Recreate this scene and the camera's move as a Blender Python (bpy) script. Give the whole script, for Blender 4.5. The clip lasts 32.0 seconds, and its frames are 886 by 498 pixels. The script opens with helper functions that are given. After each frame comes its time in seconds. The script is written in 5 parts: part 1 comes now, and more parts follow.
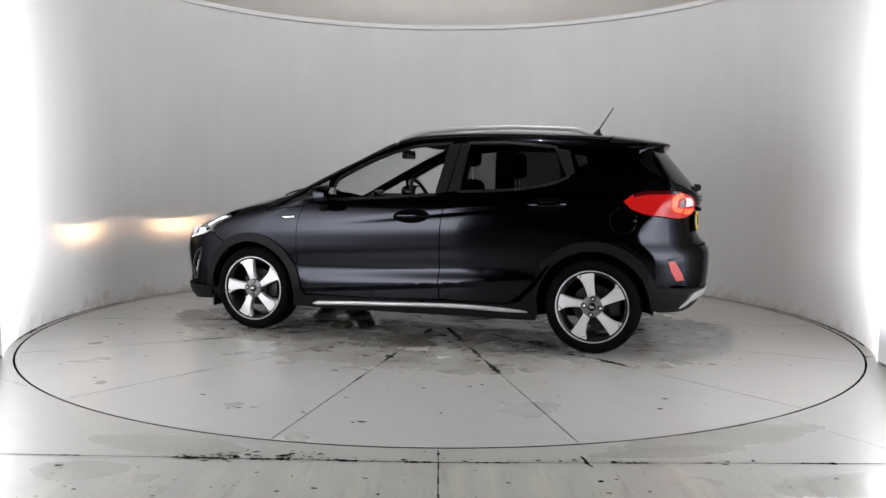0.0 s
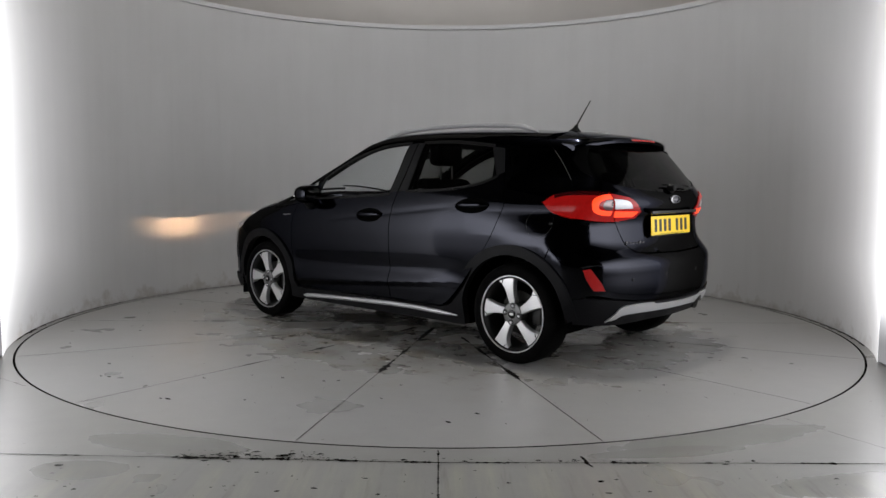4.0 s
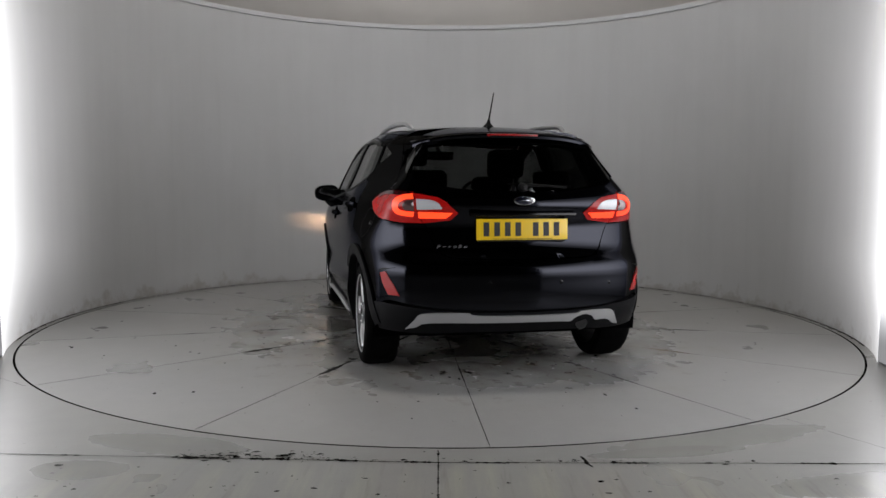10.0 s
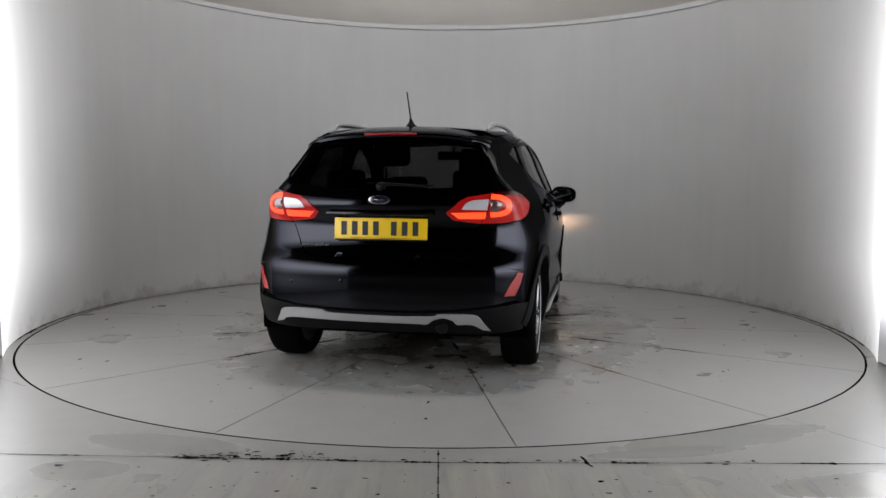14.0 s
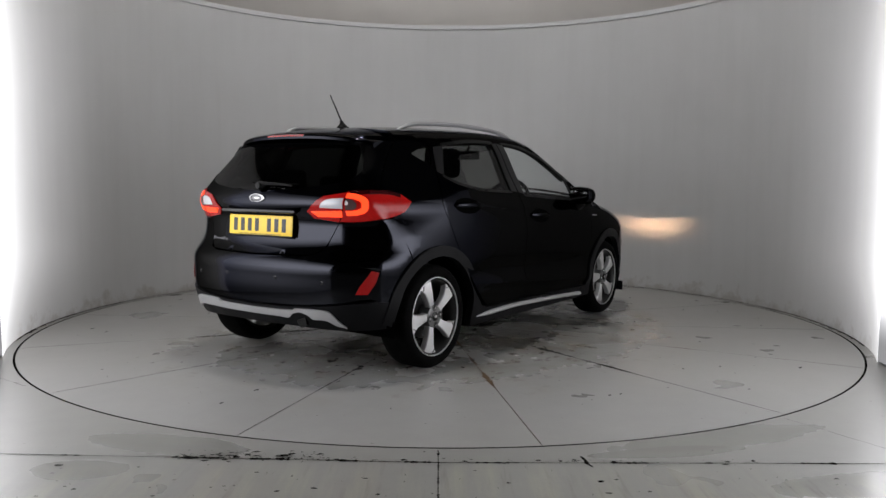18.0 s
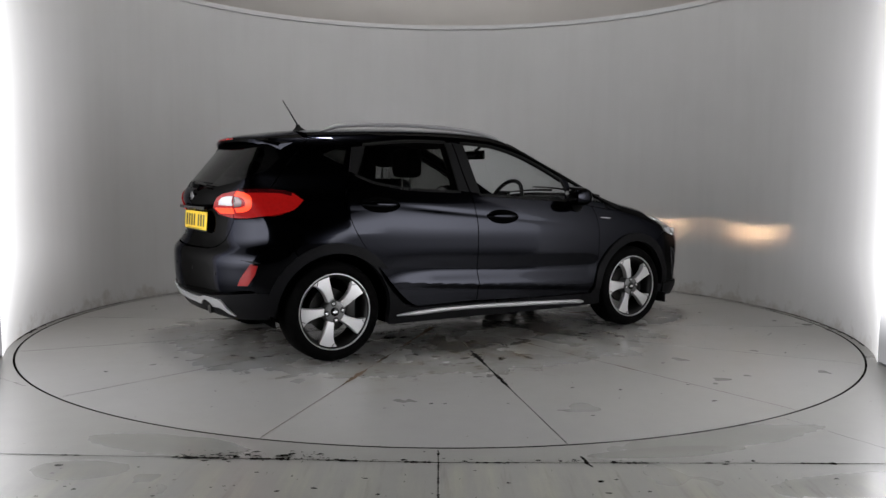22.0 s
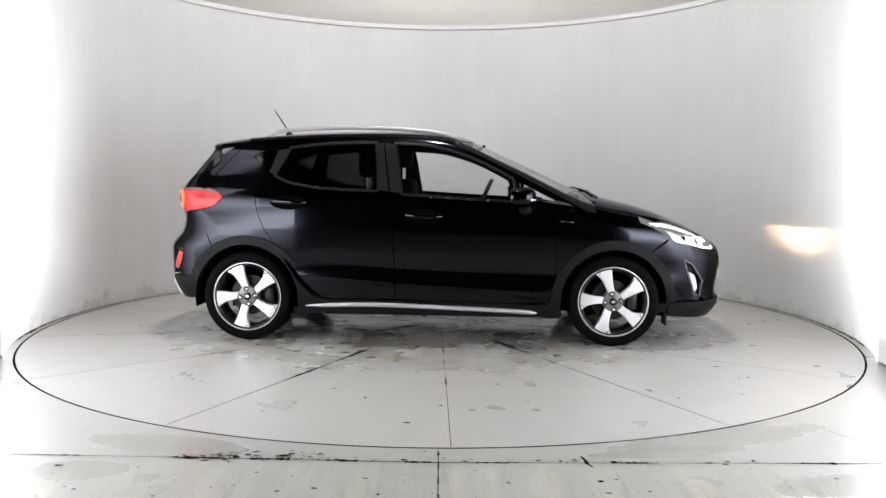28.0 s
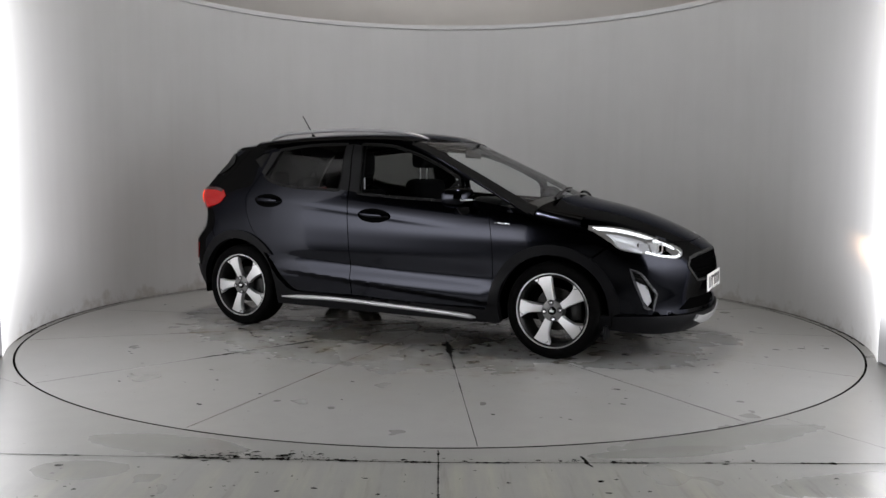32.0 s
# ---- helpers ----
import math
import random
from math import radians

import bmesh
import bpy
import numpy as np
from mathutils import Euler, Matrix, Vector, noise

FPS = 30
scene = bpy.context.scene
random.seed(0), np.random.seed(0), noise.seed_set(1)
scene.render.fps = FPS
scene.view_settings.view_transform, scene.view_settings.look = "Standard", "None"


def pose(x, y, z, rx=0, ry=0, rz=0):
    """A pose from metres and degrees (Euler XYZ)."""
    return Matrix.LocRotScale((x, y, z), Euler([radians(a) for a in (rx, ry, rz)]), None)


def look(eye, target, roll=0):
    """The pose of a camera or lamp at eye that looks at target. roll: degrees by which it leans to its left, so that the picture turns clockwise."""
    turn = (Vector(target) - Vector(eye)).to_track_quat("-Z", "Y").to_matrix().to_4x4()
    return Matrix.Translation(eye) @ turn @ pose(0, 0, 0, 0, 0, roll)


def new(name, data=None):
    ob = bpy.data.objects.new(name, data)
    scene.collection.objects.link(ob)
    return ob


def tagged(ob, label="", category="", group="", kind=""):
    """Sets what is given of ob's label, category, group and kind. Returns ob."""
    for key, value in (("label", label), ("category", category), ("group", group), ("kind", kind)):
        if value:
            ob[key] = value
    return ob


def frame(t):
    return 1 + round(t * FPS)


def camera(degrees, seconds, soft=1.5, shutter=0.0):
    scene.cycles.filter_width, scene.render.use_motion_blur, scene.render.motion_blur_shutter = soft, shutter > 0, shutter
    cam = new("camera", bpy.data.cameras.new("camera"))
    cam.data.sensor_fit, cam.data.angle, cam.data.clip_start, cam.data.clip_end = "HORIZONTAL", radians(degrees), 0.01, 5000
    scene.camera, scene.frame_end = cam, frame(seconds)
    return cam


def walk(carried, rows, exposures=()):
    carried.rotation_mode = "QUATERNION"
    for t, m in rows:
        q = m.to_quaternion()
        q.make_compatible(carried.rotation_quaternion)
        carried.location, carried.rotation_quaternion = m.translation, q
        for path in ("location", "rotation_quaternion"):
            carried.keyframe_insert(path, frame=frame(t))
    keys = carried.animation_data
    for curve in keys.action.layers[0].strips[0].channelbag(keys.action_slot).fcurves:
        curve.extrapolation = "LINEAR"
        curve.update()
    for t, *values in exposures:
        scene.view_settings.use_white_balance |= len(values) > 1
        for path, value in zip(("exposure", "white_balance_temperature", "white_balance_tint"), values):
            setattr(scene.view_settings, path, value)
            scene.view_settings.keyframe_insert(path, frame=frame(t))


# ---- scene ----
cam = camera(58.66, 32.0)
EYE = (0.0151, -6.1335, 1.0972)
STAND = look(EYE, (0.0127, 3.8306, 0.2504), 0.38)
EXPOSURES = [(0, 0.84), (1, 0.48), (2, 0.06), (3, 0.0), (6, 0.06), (7, 0.06), (9, 0.05), (10, -0.02), (11, -0.03), (13, 0.19), (14, 0.21), (17, 0.06), (20, 0.06), (22, 0.06), (23, 0.08), (24, 0.13), (25, 0.50), (28, 1.36), (29, 1.32), (30, 1.12), (31, 0.66), (32, 0.21)]
walk(cam, [(0, STAND), (32, STAND)], EXPOSURES)

# ---- light ----
sky = bpy.data.worlds.new("world")
scene.world = sky
sky.use_nodes = True
sky.node_tree.nodes["Background"].inputs[0].default_value = (.01, .01, .011, 1)
sky.node_tree.nodes["Background"].inputs[1].default_value = 0.3


# ---- materials ----
def material(name, color, rough=.5, metal=0.0, **more):
    m = bpy.data.materials.new(name)
    m.use_nodes = True
    b = m.node_tree.nodes["Principled BSDF"]
    b.inputs["Base Color"].default_value = (*color, 1)
    b.inputs["Roughness"].default_value = rough
    b.inputs["Metallic"].default_value = metal
    for key, value in more.items():
        b.inputs[key.replace("_", " ")].default_value = value
    return m


def node(m, kind, **sets):
    n = m.node_tree.nodes.new(kind)
    for key, value in sets.items():
        if key in ("data_type", "blend_type", "feature", "noise_dimensions", "operation", "wave_type", "bands_direction"):
            if key == "data_type": n.data_type = value
            elif key == "blend_type": n.blend_type = value
            elif key == "feature": n.feature = value
            elif key == "operation": n.operation = value
        else:
            n.inputs[key.replace("_", " ")].default_value = value
    return n


def link(m, a, b):
    m.node_tree.links.new(a, b)


def bsdf(m):
    return m.node_tree.nodes["Principled BSDF"]


def coords(m, scale=(1, 1, 1)):
    c = node(m, "ShaderNodeTexCoord")
    k = node(m, "ShaderNodeMapping")
    k.inputs["Scale"].default_value = scale
    link(m, c.outputs["Object"], k.inputs["Vector"])
    return k.outputs["Vector"]


def noise_of(m, vec, scale, detail=4, rough=.55):
    n = node(m, "ShaderNodeTexNoise", Scale=scale, Detail=detail, Roughness=rough)
    link(m, vec, n.inputs["Vector"])
    return n.outputs["Fac"]


def ramp(m, fac, *stops):
    r = node(m, "ShaderNodeValToRGB")
    while len(r.color_ramp.elements) < len(stops):
        r.color_ramp.elements.new(.5)
    for e, (pos, col) in zip(r.color_ramp.elements, stops):
        e.position = pos
        e.color = (*col, 1) if isinstance(col, tuple) else (col, col, col, 1)
    link(m, fac, r.inputs["Fac"])
    return r.outputs["Color"]


def mix(m, fac, a, b, blend="MIX"):
    n = node(m, "ShaderNodeMix", data_type="RGBA", blend_type=blend)
    for slot, value in ((0, fac), (6, a), (7, b)):
        if isinstance(value, (int, float)):
            n.inputs[slot].default_value = value if slot == 0 else (value, value, value, 1)
        elif isinstance(value, tuple):
            n.inputs[slot].default_value = (*value, 1)
        else:
            link(m, value, n.inputs[slot])
    return n.outputs[2]


def bump(m, height, strength, distance=.002):
    n = node(m, "ShaderNodeBump", Strength=strength, Distance=distance)
    link(m, height, n.inputs["Height"])
    link(m, n.outputs["Normal"], bsdf(m).inputs["Normal"])


def glowing(name, color, strength):
    m = material(name, (0, 0, 0), .4)
    bsdf(m).inputs["Emission Color"].default_value = (*color, 1)
    bsdf(m).inputs["Emission Strength"].default_value = strength
    return m


def pane(name, tint, gloss=.04, shine_least=.006):
    """Thin glass: lets light through with a tint, and mirrors more at a slant."""
    m = bpy.data.materials.new(name)
    m.use_nodes = True
    t = m.node_tree
    t.nodes.remove(t.nodes["Principled BSDF"])
    clear, shine, both = node(m, "ShaderNodeBsdfTransparent"), node(m, "ShaderNodeBsdfGlossy"), node(m, "ShaderNodeMixShader")
    clear.inputs[0].default_value = (*tint, 1)
    shine.inputs["Roughness"].default_value = gloss
    w = node(m, "ShaderNodeLayerWeight", Blend=.5)
    p = node(m, "ShaderNodeMath", operation="POWER")
    link(m, w.outputs["Facing"], p.inputs[0])
    p.inputs[1].default_value = 5
    f = node(m, "ShaderNodeMath", operation="MULTIPLY_ADD")
    link(m, p.outputs[0], f.inputs[0])
    f.inputs[1].default_value, f.inputs[2].default_value = .8, shine_least
    link(m, f.outputs[0], both.inputs[0])
    link(m, clear.outputs[0], both.inputs[1])
    link(m, shine.outputs[0], both.inputs[2])
    link(m, both.outputs[0], t.nodes["Material Output"].inputs[0])
    return m


PAINT = material("black_paint", (.0114, .0121, .0164), .13, 1, Coat_Weight=.09, Coat_Roughness=.03, Coat_IOR=2.0, Specular_Tint=(.2, .21, .25, 1))
v = coords(PAINT)
link(PAINT, ramp(PAINT, noise_of(PAINT, v, 6, 5), (.35, .04), (.75, .09)), bsdf(PAINT).inputs["Coat Roughness"])
CLAD = material("grained_plastic", (.0026, .0026, .0033), .46, Specular_IOR_Level=.12)
v = coords(CLAD)
bump(CLAD, noise_of(CLAD, v, 900, 2), .25, .0006)
link(CLAD, ramp(CLAD, noise_of(CLAD, v, 9, 5), (.3, .42), (.7, .58)), bsdf(CLAD).inputs["Roughness"])
TRIM = material("silver_trim", (.38, .38, .385), .42, .45)
v = coords(TRIM)
link(TRIM, ramp(TRIM, noise_of(TRIM, v, 14, 5), (.3, .4), (.7, .5)), bsdf(TRIM).inputs["Roughness"])
CHROME = material("chrome", (.8, .8, .82), .08, 1)
GLOSS = material("gloss_black", (.002, .002, .002), .12, Specular_IOR_Level=.3)
SATIN = material("satin_black", (.004, .004, .004), .45, Specular_IOR_Level=.15)
DARK = material("dark_liner", (.0015, .0015, .0015), .95, Specular_IOR_Level=0)
RUBBER = material("tyre_rubber", (.012, .012, .012), .72, Specular_IOR_Level=.025)
v = coords(RUBBER)
link(RUBBER, ramp(RUBBER, noise_of(RUBBER, v, 22, 5), (.35, (.0015, .0015, .0015)), (.75, (.004, .0039, .0038))), bsdf(RUBBER).inputs["Base Color"])
bump(RUBBER, noise_of(RUBBER, v, 260, 3), .3, .0008)
ALLOY = material("machined_alloy", (.6, .6, .6), .36, .62)
v = coords(ALLOY)
link(ALLOY, ramp(ALLOY, noise_of(ALLOY, v, 30, 6), (.3, .38), (.75, .48)), bsdf(ALLOY).inputs["Roughness"])
ALLOY_DARK = material("grey_alloy_paint", (.014, .0135, .013), .4, .5)
HUB_GREY = material("hub_grey_paint", (.13, .13, .13), .4, .5)
STEEL = material("brake_steel", (.02, .019, .018), .55, .6)
FABRIC = material("seat_fabric", (.0035, .0035, .004), .92, Specular_IOR_Level=.1)
v = coords(FABRIC)
bump(FABRIC, noise_of(FABRIC, v, 420, 2), .5, .001)
LINING = material("headlining", (.02, .0195, .019), .95)
DASH = material("dash_plastic", (.003, .003, .0033), .6, Specular_IOR_Level=.15)
GLASS = pane("window_glass", (.9, .92, .92))
PRIVACY = pane("privacy_glass", (.165, .17, .163), .06, .022)
DEEP_PRIVACY = pane("rear_privacy_glass", (.05, .052, .05))
LENS = pane("clear_lens", (.93, .94, .96), .02)
RED = material("red_lens", (.30, .010, .012), .2, Coat_Weight=.2, Coat_Roughness=.03, Specular_IOR_Level=.2)
bsdf(RED).inputs["Emission Color"].default_value = (1, .020, .010, 1)
bsdf(RED).inputs["Emission Strength"].default_value = .11
v = coords(RED)
link(RED, ramp(RED, noise_of(RED, v, 60, 2), (.3, (.17, .003, .004)), (.7, (.23, .004, .005))), bsdf(RED).inputs["Base Color"])
DEEP_RED = material("deep_red_lens", (.035, .001, .002), .12, Coat_Weight=.4)
REFLECTOR = material("red_reflector", (.28, .006, .006), .25, Coat_Weight=.2)
PILLAR = material("pillar_film", (.006, .006, .0065), .4, Specular_IOR_Level=.17)
PILLAR_TRIM = material("matt_pillar_trim", (.003, .003, .0033), .6, Specular_IOR_Level=.06)
TAIL_GLOW = glowing("lit_tail_bar", (1, .055, .012), 1.9)
SMOKED = material("smoked_lens", (.10, .055, .055), .12, .3, Coat_Weight=1.0)
WHITE_LENS = material("white_lens", (.5, .5, .52), .15, Coat_Weight=1.0)
DRL = glowing("day_light_bar", (.95, .98, 1), 1.7)
BEAM = glowing("beam_lamp", (1, .60, .34), 400000)


def beam_lens(name):
    """The projector's front glass: clear in the dipped beam's shape, with a sharp top edge, and dark elsewhere."""
    m = bpy.data.materials.new(name)
    m.use_nodes = True
    t = m.node_tree
    t.nodes.remove(t.nodes["Principled BSDF"])
    split = node(m, "ShaderNodeSeparateXYZ")
    link(m, coords(m), split.inputs[0])

    def calc(kind, a, b=0.0):
        n = node(m, "ShaderNodeMath", operation=kind)
        for k, value in enumerate((a, b)):
            if isinstance(value, (int, float)):
                n.inputs[k].default_value = value
            else:
                link(m, value, n.inputs[k])
        return n.outputs[0]

    def step(value, low, high, to0, to1):
        n = node(m, "ShaderNodeMapRange")
        n.interpolation_type = "SMOOTHERSTEP"
        link(m, value, n.inputs["Value"])
        for key, v in (("From Min", low), ("From Max", high), ("To Min", to0), ("To Max", to1)):
            n.inputs[key].default_value = v
        return n.outputs[0]

    across = calc("ABSOLUTE", calc("SUBTRACT", calc("ABSOLUTE", split.outputs["Y"]), .60))
    z = calc("SUBTRACT", split.outputs["Z"], .705)
    # the edge rises towards the sides in two humps
    edge = calc("SUBTRACT", z, step(across, .010, .034, 0, .003))
    cut = calc("MULTIPLY", step(edge, .001, .0028, 1, 0), step(z, -.020, .001, 0, 1))
    wide = calc("MULTIPLY", cut, step(across, .0, .066, .55, 0))
    core = calc("MULTIPLY", cut, step(across, .0, .034, .9, 0))
    halo = calc("MULTIPLY", step(z, -.004, .021, .035, 0), step(across, .0, .04, 1, 0))
    shade = calc("ADD", calc("ADD", wide, core), halo)
    clear = node(m, "ShaderNodeBsdfTransparent")
    link(m, shade, clear.inputs[0])
    link(m, clear.outputs[0], t.nodes["Material Output"].inputs[0])
    return m


BEAM_LENS = beam_lens("projector_lens")
YELLOW = material("yellow_plate", (.78, .52, .012), .35)
WHITE = material("white_plate", (.8, .8, .78), .35)
INK = material("black_print", (.01, .01, .01), .5)


# ---- meshes ----
def part(name, data, mat, parent=None, label="", smooth=True):
    """Links a bmesh or a mesh as one object, under a thing or a part."""
    if isinstance(data, bmesh.types.BMesh):
        me = bpy.data.meshes.new(name)
        bmesh.ops.recalc_face_normals(data, faces=data.faces)
        data.to_mesh(me)
        data.free()
        if smooth:
            me.shade_smooth()
            me.set_sharp_from_angle(angle=radians(35))
    else:
        me = data
    if mat and not me.materials:
        me.materials.append(mat)
    ob = new(name, me)
    if parent:
        ob.parent = parent
    if label:
        tagged(ob, label)
    return ob


def box(bm, lo, hi, bevel=0.0, seg=2):
    r = bmesh.ops.create_cube(bm, size=1)
    lo, hi = Vector(lo), Vector(hi)
    for q in r["verts"]:
        q.co = Vector(((lo[i] + hi[i]) / 2 + q.co[i] * (hi[i] - lo[i]) for i in range(3)))
    if bevel:
        es = list({e for q in r["verts"] for e in q.link_edges})
        bmesh.ops.bevel(bm, geom=es, offset=bevel, segments=seg, affect="EDGES", profile=.5)
    return bm


def arc_prism(bm, r0, r1, z0, z1, a0, a1, steps):
    """A curved slab between two radii, two heights and two angles (degrees)."""
    rings = []
    for i in range(steps + 1):
        a = radians(a0 + (a1 - a0) * i / steps)
        c, s = math.cos(a), math.sin(a)
        rings.append([bm.verts.new((r * c, r * s, z)) for r, z in ((r0, z0), (r1, z0), (r1, z1), (r0, z1))])
    for a, b in zip(rings, rings[1:]):
        for k in range(4):
            bm.faces.new((a[k], b[k], b[(k + 1) % 4], a[(k + 1) % 4]))
    bm.faces.new(rings[0])
    bm.faces.new(rings[-1][::-1])
    return bm


def lathe(bm, profile, steps, axis="Z", a0=0, a1=360):
    """Turns (radius, height) points round an axis."""
    full = abs(a1 - a0) >= 360
    rings = []
    for i in range(steps + (0 if full else 1)):
        a = radians(a0 + (a1 - a0) * i / steps)
        row = []
        for r, h in profile:
            c, s = r * math.cos(a), r * math.sin(a)
            row.append(bm.verts.new((c, s, h) if axis == "Z" else (c, h, s) if axis == "Y" else (h, c, s)))
        rings.append(row)
    n = len(rings)
    for i in range(n if full else n - 1):
        a, b = rings[i], rings[(i + 1) % n]
        for k in range(len(profile) - 1):
            bm.faces.new((a[k], b[k], b[k + 1], a[k + 1]))
    return bm


def tube(bm, points, radius, sides=8, flat=1.0):
    """A round bar along points; flat squeezes it in height."""
    pts = [Vector(p) for p in points]
    rings = []
    for i, p in enumerate(pts):
        d = (pts[min(i + 1, len(pts) - 1)] - pts[max(i - 1, 0)]).normalized()
        u = d.cross(Vector((0, 0, 1)))
        u = u.normalized() if u.length > 1e-4 else Vector((1, 0, 0))
        w = u.cross(d)
        r = radius(i / (len(pts) - 1)) if callable(radius) else radius
        rings.append([bm.verts.new(p + u * r * math.cos(k * math.tau / sides) + w * r * flat * math.sin(k * math.tau / sides)) for k in range(sides)])
    for a, b in zip(rings, rings[1:]):
        for k in range(sides):
            bm.faces.new((a[k], a[(k + 1) % sides], b[(k + 1) % sides], b[k]))
    bm.faces.new(rings[0][::-1])
    bm.faces.new(rings[-1])
    return bm


# ---- the round studio ----
DISC_R, WALL_R, WALL_H, HALL_H = 2.945, 3.02, 2.822, 9.4


def both_of(m, a, b):
    """The product of two masks."""
    return mix(m, 1.0, a, b, "MULTIPLY")


def concrete(name, tone, seed):
    """Sealed concrete: cloudy at the scale of a stride, gritty close up, half glossy. Returns the material, its colour and gloss, and the place."""
    m = material(name, tone, .3)
    c = node(m, "ShaderNodeTexCoord")
    k = node(m, "ShaderNodeMapping")
    k.inputs["Location"].default_value = (seed, seed * 2.1, 0)
    link(m, c.outputs["Object"], k.inputs["Vector"])
    v = k.outputs["Vector"]
    col = ramp(m, noise_of(m, v, 1.1, 5, .55), (.25, tuple(t * .93 for t in tone)), (.75, tuple(t * 1.05 for t in tone)))
    col = both_of(m, col, ramp(m, noise_of(m, v, 7, 6, .6), (.3, .96), (.7, 1.03)))
    col = both_of(m, col, ramp(m, noise_of(m, v, 90, 4, .6), (.3, .965), (.7, 1.02)))
    tint = ramp(m, noise_of(m, v, .6, 4, .5), (.42, 0.0), (.68, .5))
    col = mix(m, tint, col, both_of(m, col, (1.0, .985, .94)))
    specks = ramp(m, noise_of(m, v, 34, 3, .5), (.735, 0.0), (.755, 1.0))
    col = mix(m, specks, col, (.07, .06, .05))
    gloss = ramp(m, noise_of(m, v, 2.2, 3, .5), (.3, .27), (.7, .31))
    bsdf(m).inputs["Specular IOR Level"].default_value = .4
    bump(m, noise_of(m, v, 60, 2, .5), .025, .002)
    return m, col, gloss, c.outputs["Object"], v


def patch(m, at, centre, size, turn, ragged, soft):
    """A mask for one stain: an oval with a ragged rim."""
    k = node(m, "ShaderNodeMapping")
    k.vector_type = "TEXTURE"
    k.inputs["Location"].default_value = (*centre, 0)
    k.inputs["Rotation"].default_value = (0, 0, radians(turn))
    k.inputs["Scale"].default_value = (*size, 1)
    link(m, at, k.inputs["Vector"])
    far = node(m, "ShaderNodeVectorMath", operation="LENGTH")
    link(m, k.outputs["Vector"], far.inputs[0])
    rough = node(m, "ShaderNodeMath", operation="MULTIPLY_ADD")
    link(m, noise_of(m, at, 3.5, 7, .62), rough.inputs[0])
    rough.inputs[1].default_value = ragged
    link(m, far.outputs["Value"], rough.inputs[2])
    edge = 1 + ragged * .5
    return ramp(m, times_half(m, rough.outputs[0]), (edge / 2 - soft, 1.0), (edge / 2 + soft, 0.0))


def times_half(m, value):
    n = node(m, "ShaderNodeMath", operation="MULTIPLY")
    link(m, value, n.inputs[0])
    n.inputs[1].default_value = .5
    return n.outputs[0]


def pavement_concrete():
    m, col, gloss, at, v = concrete("painted_concrete", (.226, .225, .216), 3)
    # damp patches by the table's edge, and pale tyre marks towards the opening
    for centre, size, turn, deep in (((-1.12, -2.93), (.36, .11), -14, .90), ((1.22, -2.80), (.48, .12), 20, .92), ((-1.35, -3.22), (.16, .10), 0, .90), ((1.75, -3.30), (.50, .12), 8, .90), ((.95, -2.98), (.35, .06), 10, .88)):
        wet = patch(m, at, centre, size, turn, .9, .05)
        col = mix(m, wet, col, both_of(m, col, (deep, deep, deep * .985)))
        gloss = mix(m, wet, gloss, .16)
    lines = node(m, "ShaderNodeMapping")
    lines.inputs["Scale"].default_value = (9, .7, 1)
    link(m, v, lines.inputs["Vector"])
    worn = both_of(m, ramp(m, noise_of(m, lines.outputs["Vector"], 1.0, 6, .65), (.46, 0.0), (.66, 1.0)), patch(m, at, (0, -3.75), (2.2, .62), 0, .35, .08))
    col = mix(m, worn, col, both_of(m, col, (1.22, 1.21, 1.10)))
    scuffed = both_of(m, ramp(m, noise_of(m, lines.outputs["Vector"], 2.3, 5, .6), (.55, 0.0), (.70, .8)), patch(m, at, (.2, -3.6), (1.6, .5), 0, .35, .08))
    col = mix(m, scuffed, col, both_of(m, col, (.66, .65, .60)))
    link(m, col, bsdf(m).inputs["Base Color"])
    link(m, gloss, bsdf(m).inputs["Roughness"])
    return m


def deck_concrete():
    m, col, gloss, at, v = concrete("turntable_concrete", (.267, .2655, .2595), 11)
    # oil, brown water and grime where the cars stand, deepened for shade under the car
    middle = patch(m, at, (0, 0), (1.65, 1.25), 0, .7, .16)
    grime_and_shade = both_of(m, ramp(m, noise_of(m, v, 2.4, 8, .62), (.42, 0.0), (.55, 1.0)), middle)
    col = mix(m, grime_and_shade, col, both_of(m, col, (.46, .44, .405)))
    drips = both_of(m, ramp(m, noise_of(m, v, 9, 6, .6), (.575, 0.0), (.63, 1.0)), patch(m, at, (0, 0), (1.95, 1.5), 0, .7, .12))
    col = mix(m, drips, col, (.060, .052, .042))
    rust = both_of(m, ramp(m, noise_of(m, v, 4.5, 7, .65), (.50, 0.0), (.72, .55)), patch(m, at, (.1, 0), (2.1, 1.8), 0, .8, .16))
    col = mix(m, rust, col, (.20, .165, .105))
    wet = both_of(m, ramp(m, noise_of(m, v, 1.5, 5, .55), (.44, 0.0), (.54, 1.0)), patch(m, at, (0, 0), (1.75, 1.35), 0, .5, .12))
    link(m, col, bsdf(m).inputs["Base Color"])
    link(m, mix(m, wet, gloss, .09), bsdf(m).inputs["Roughness"])
    return m


PAVE = pavement_concrete()
DECK = deck_concrete()


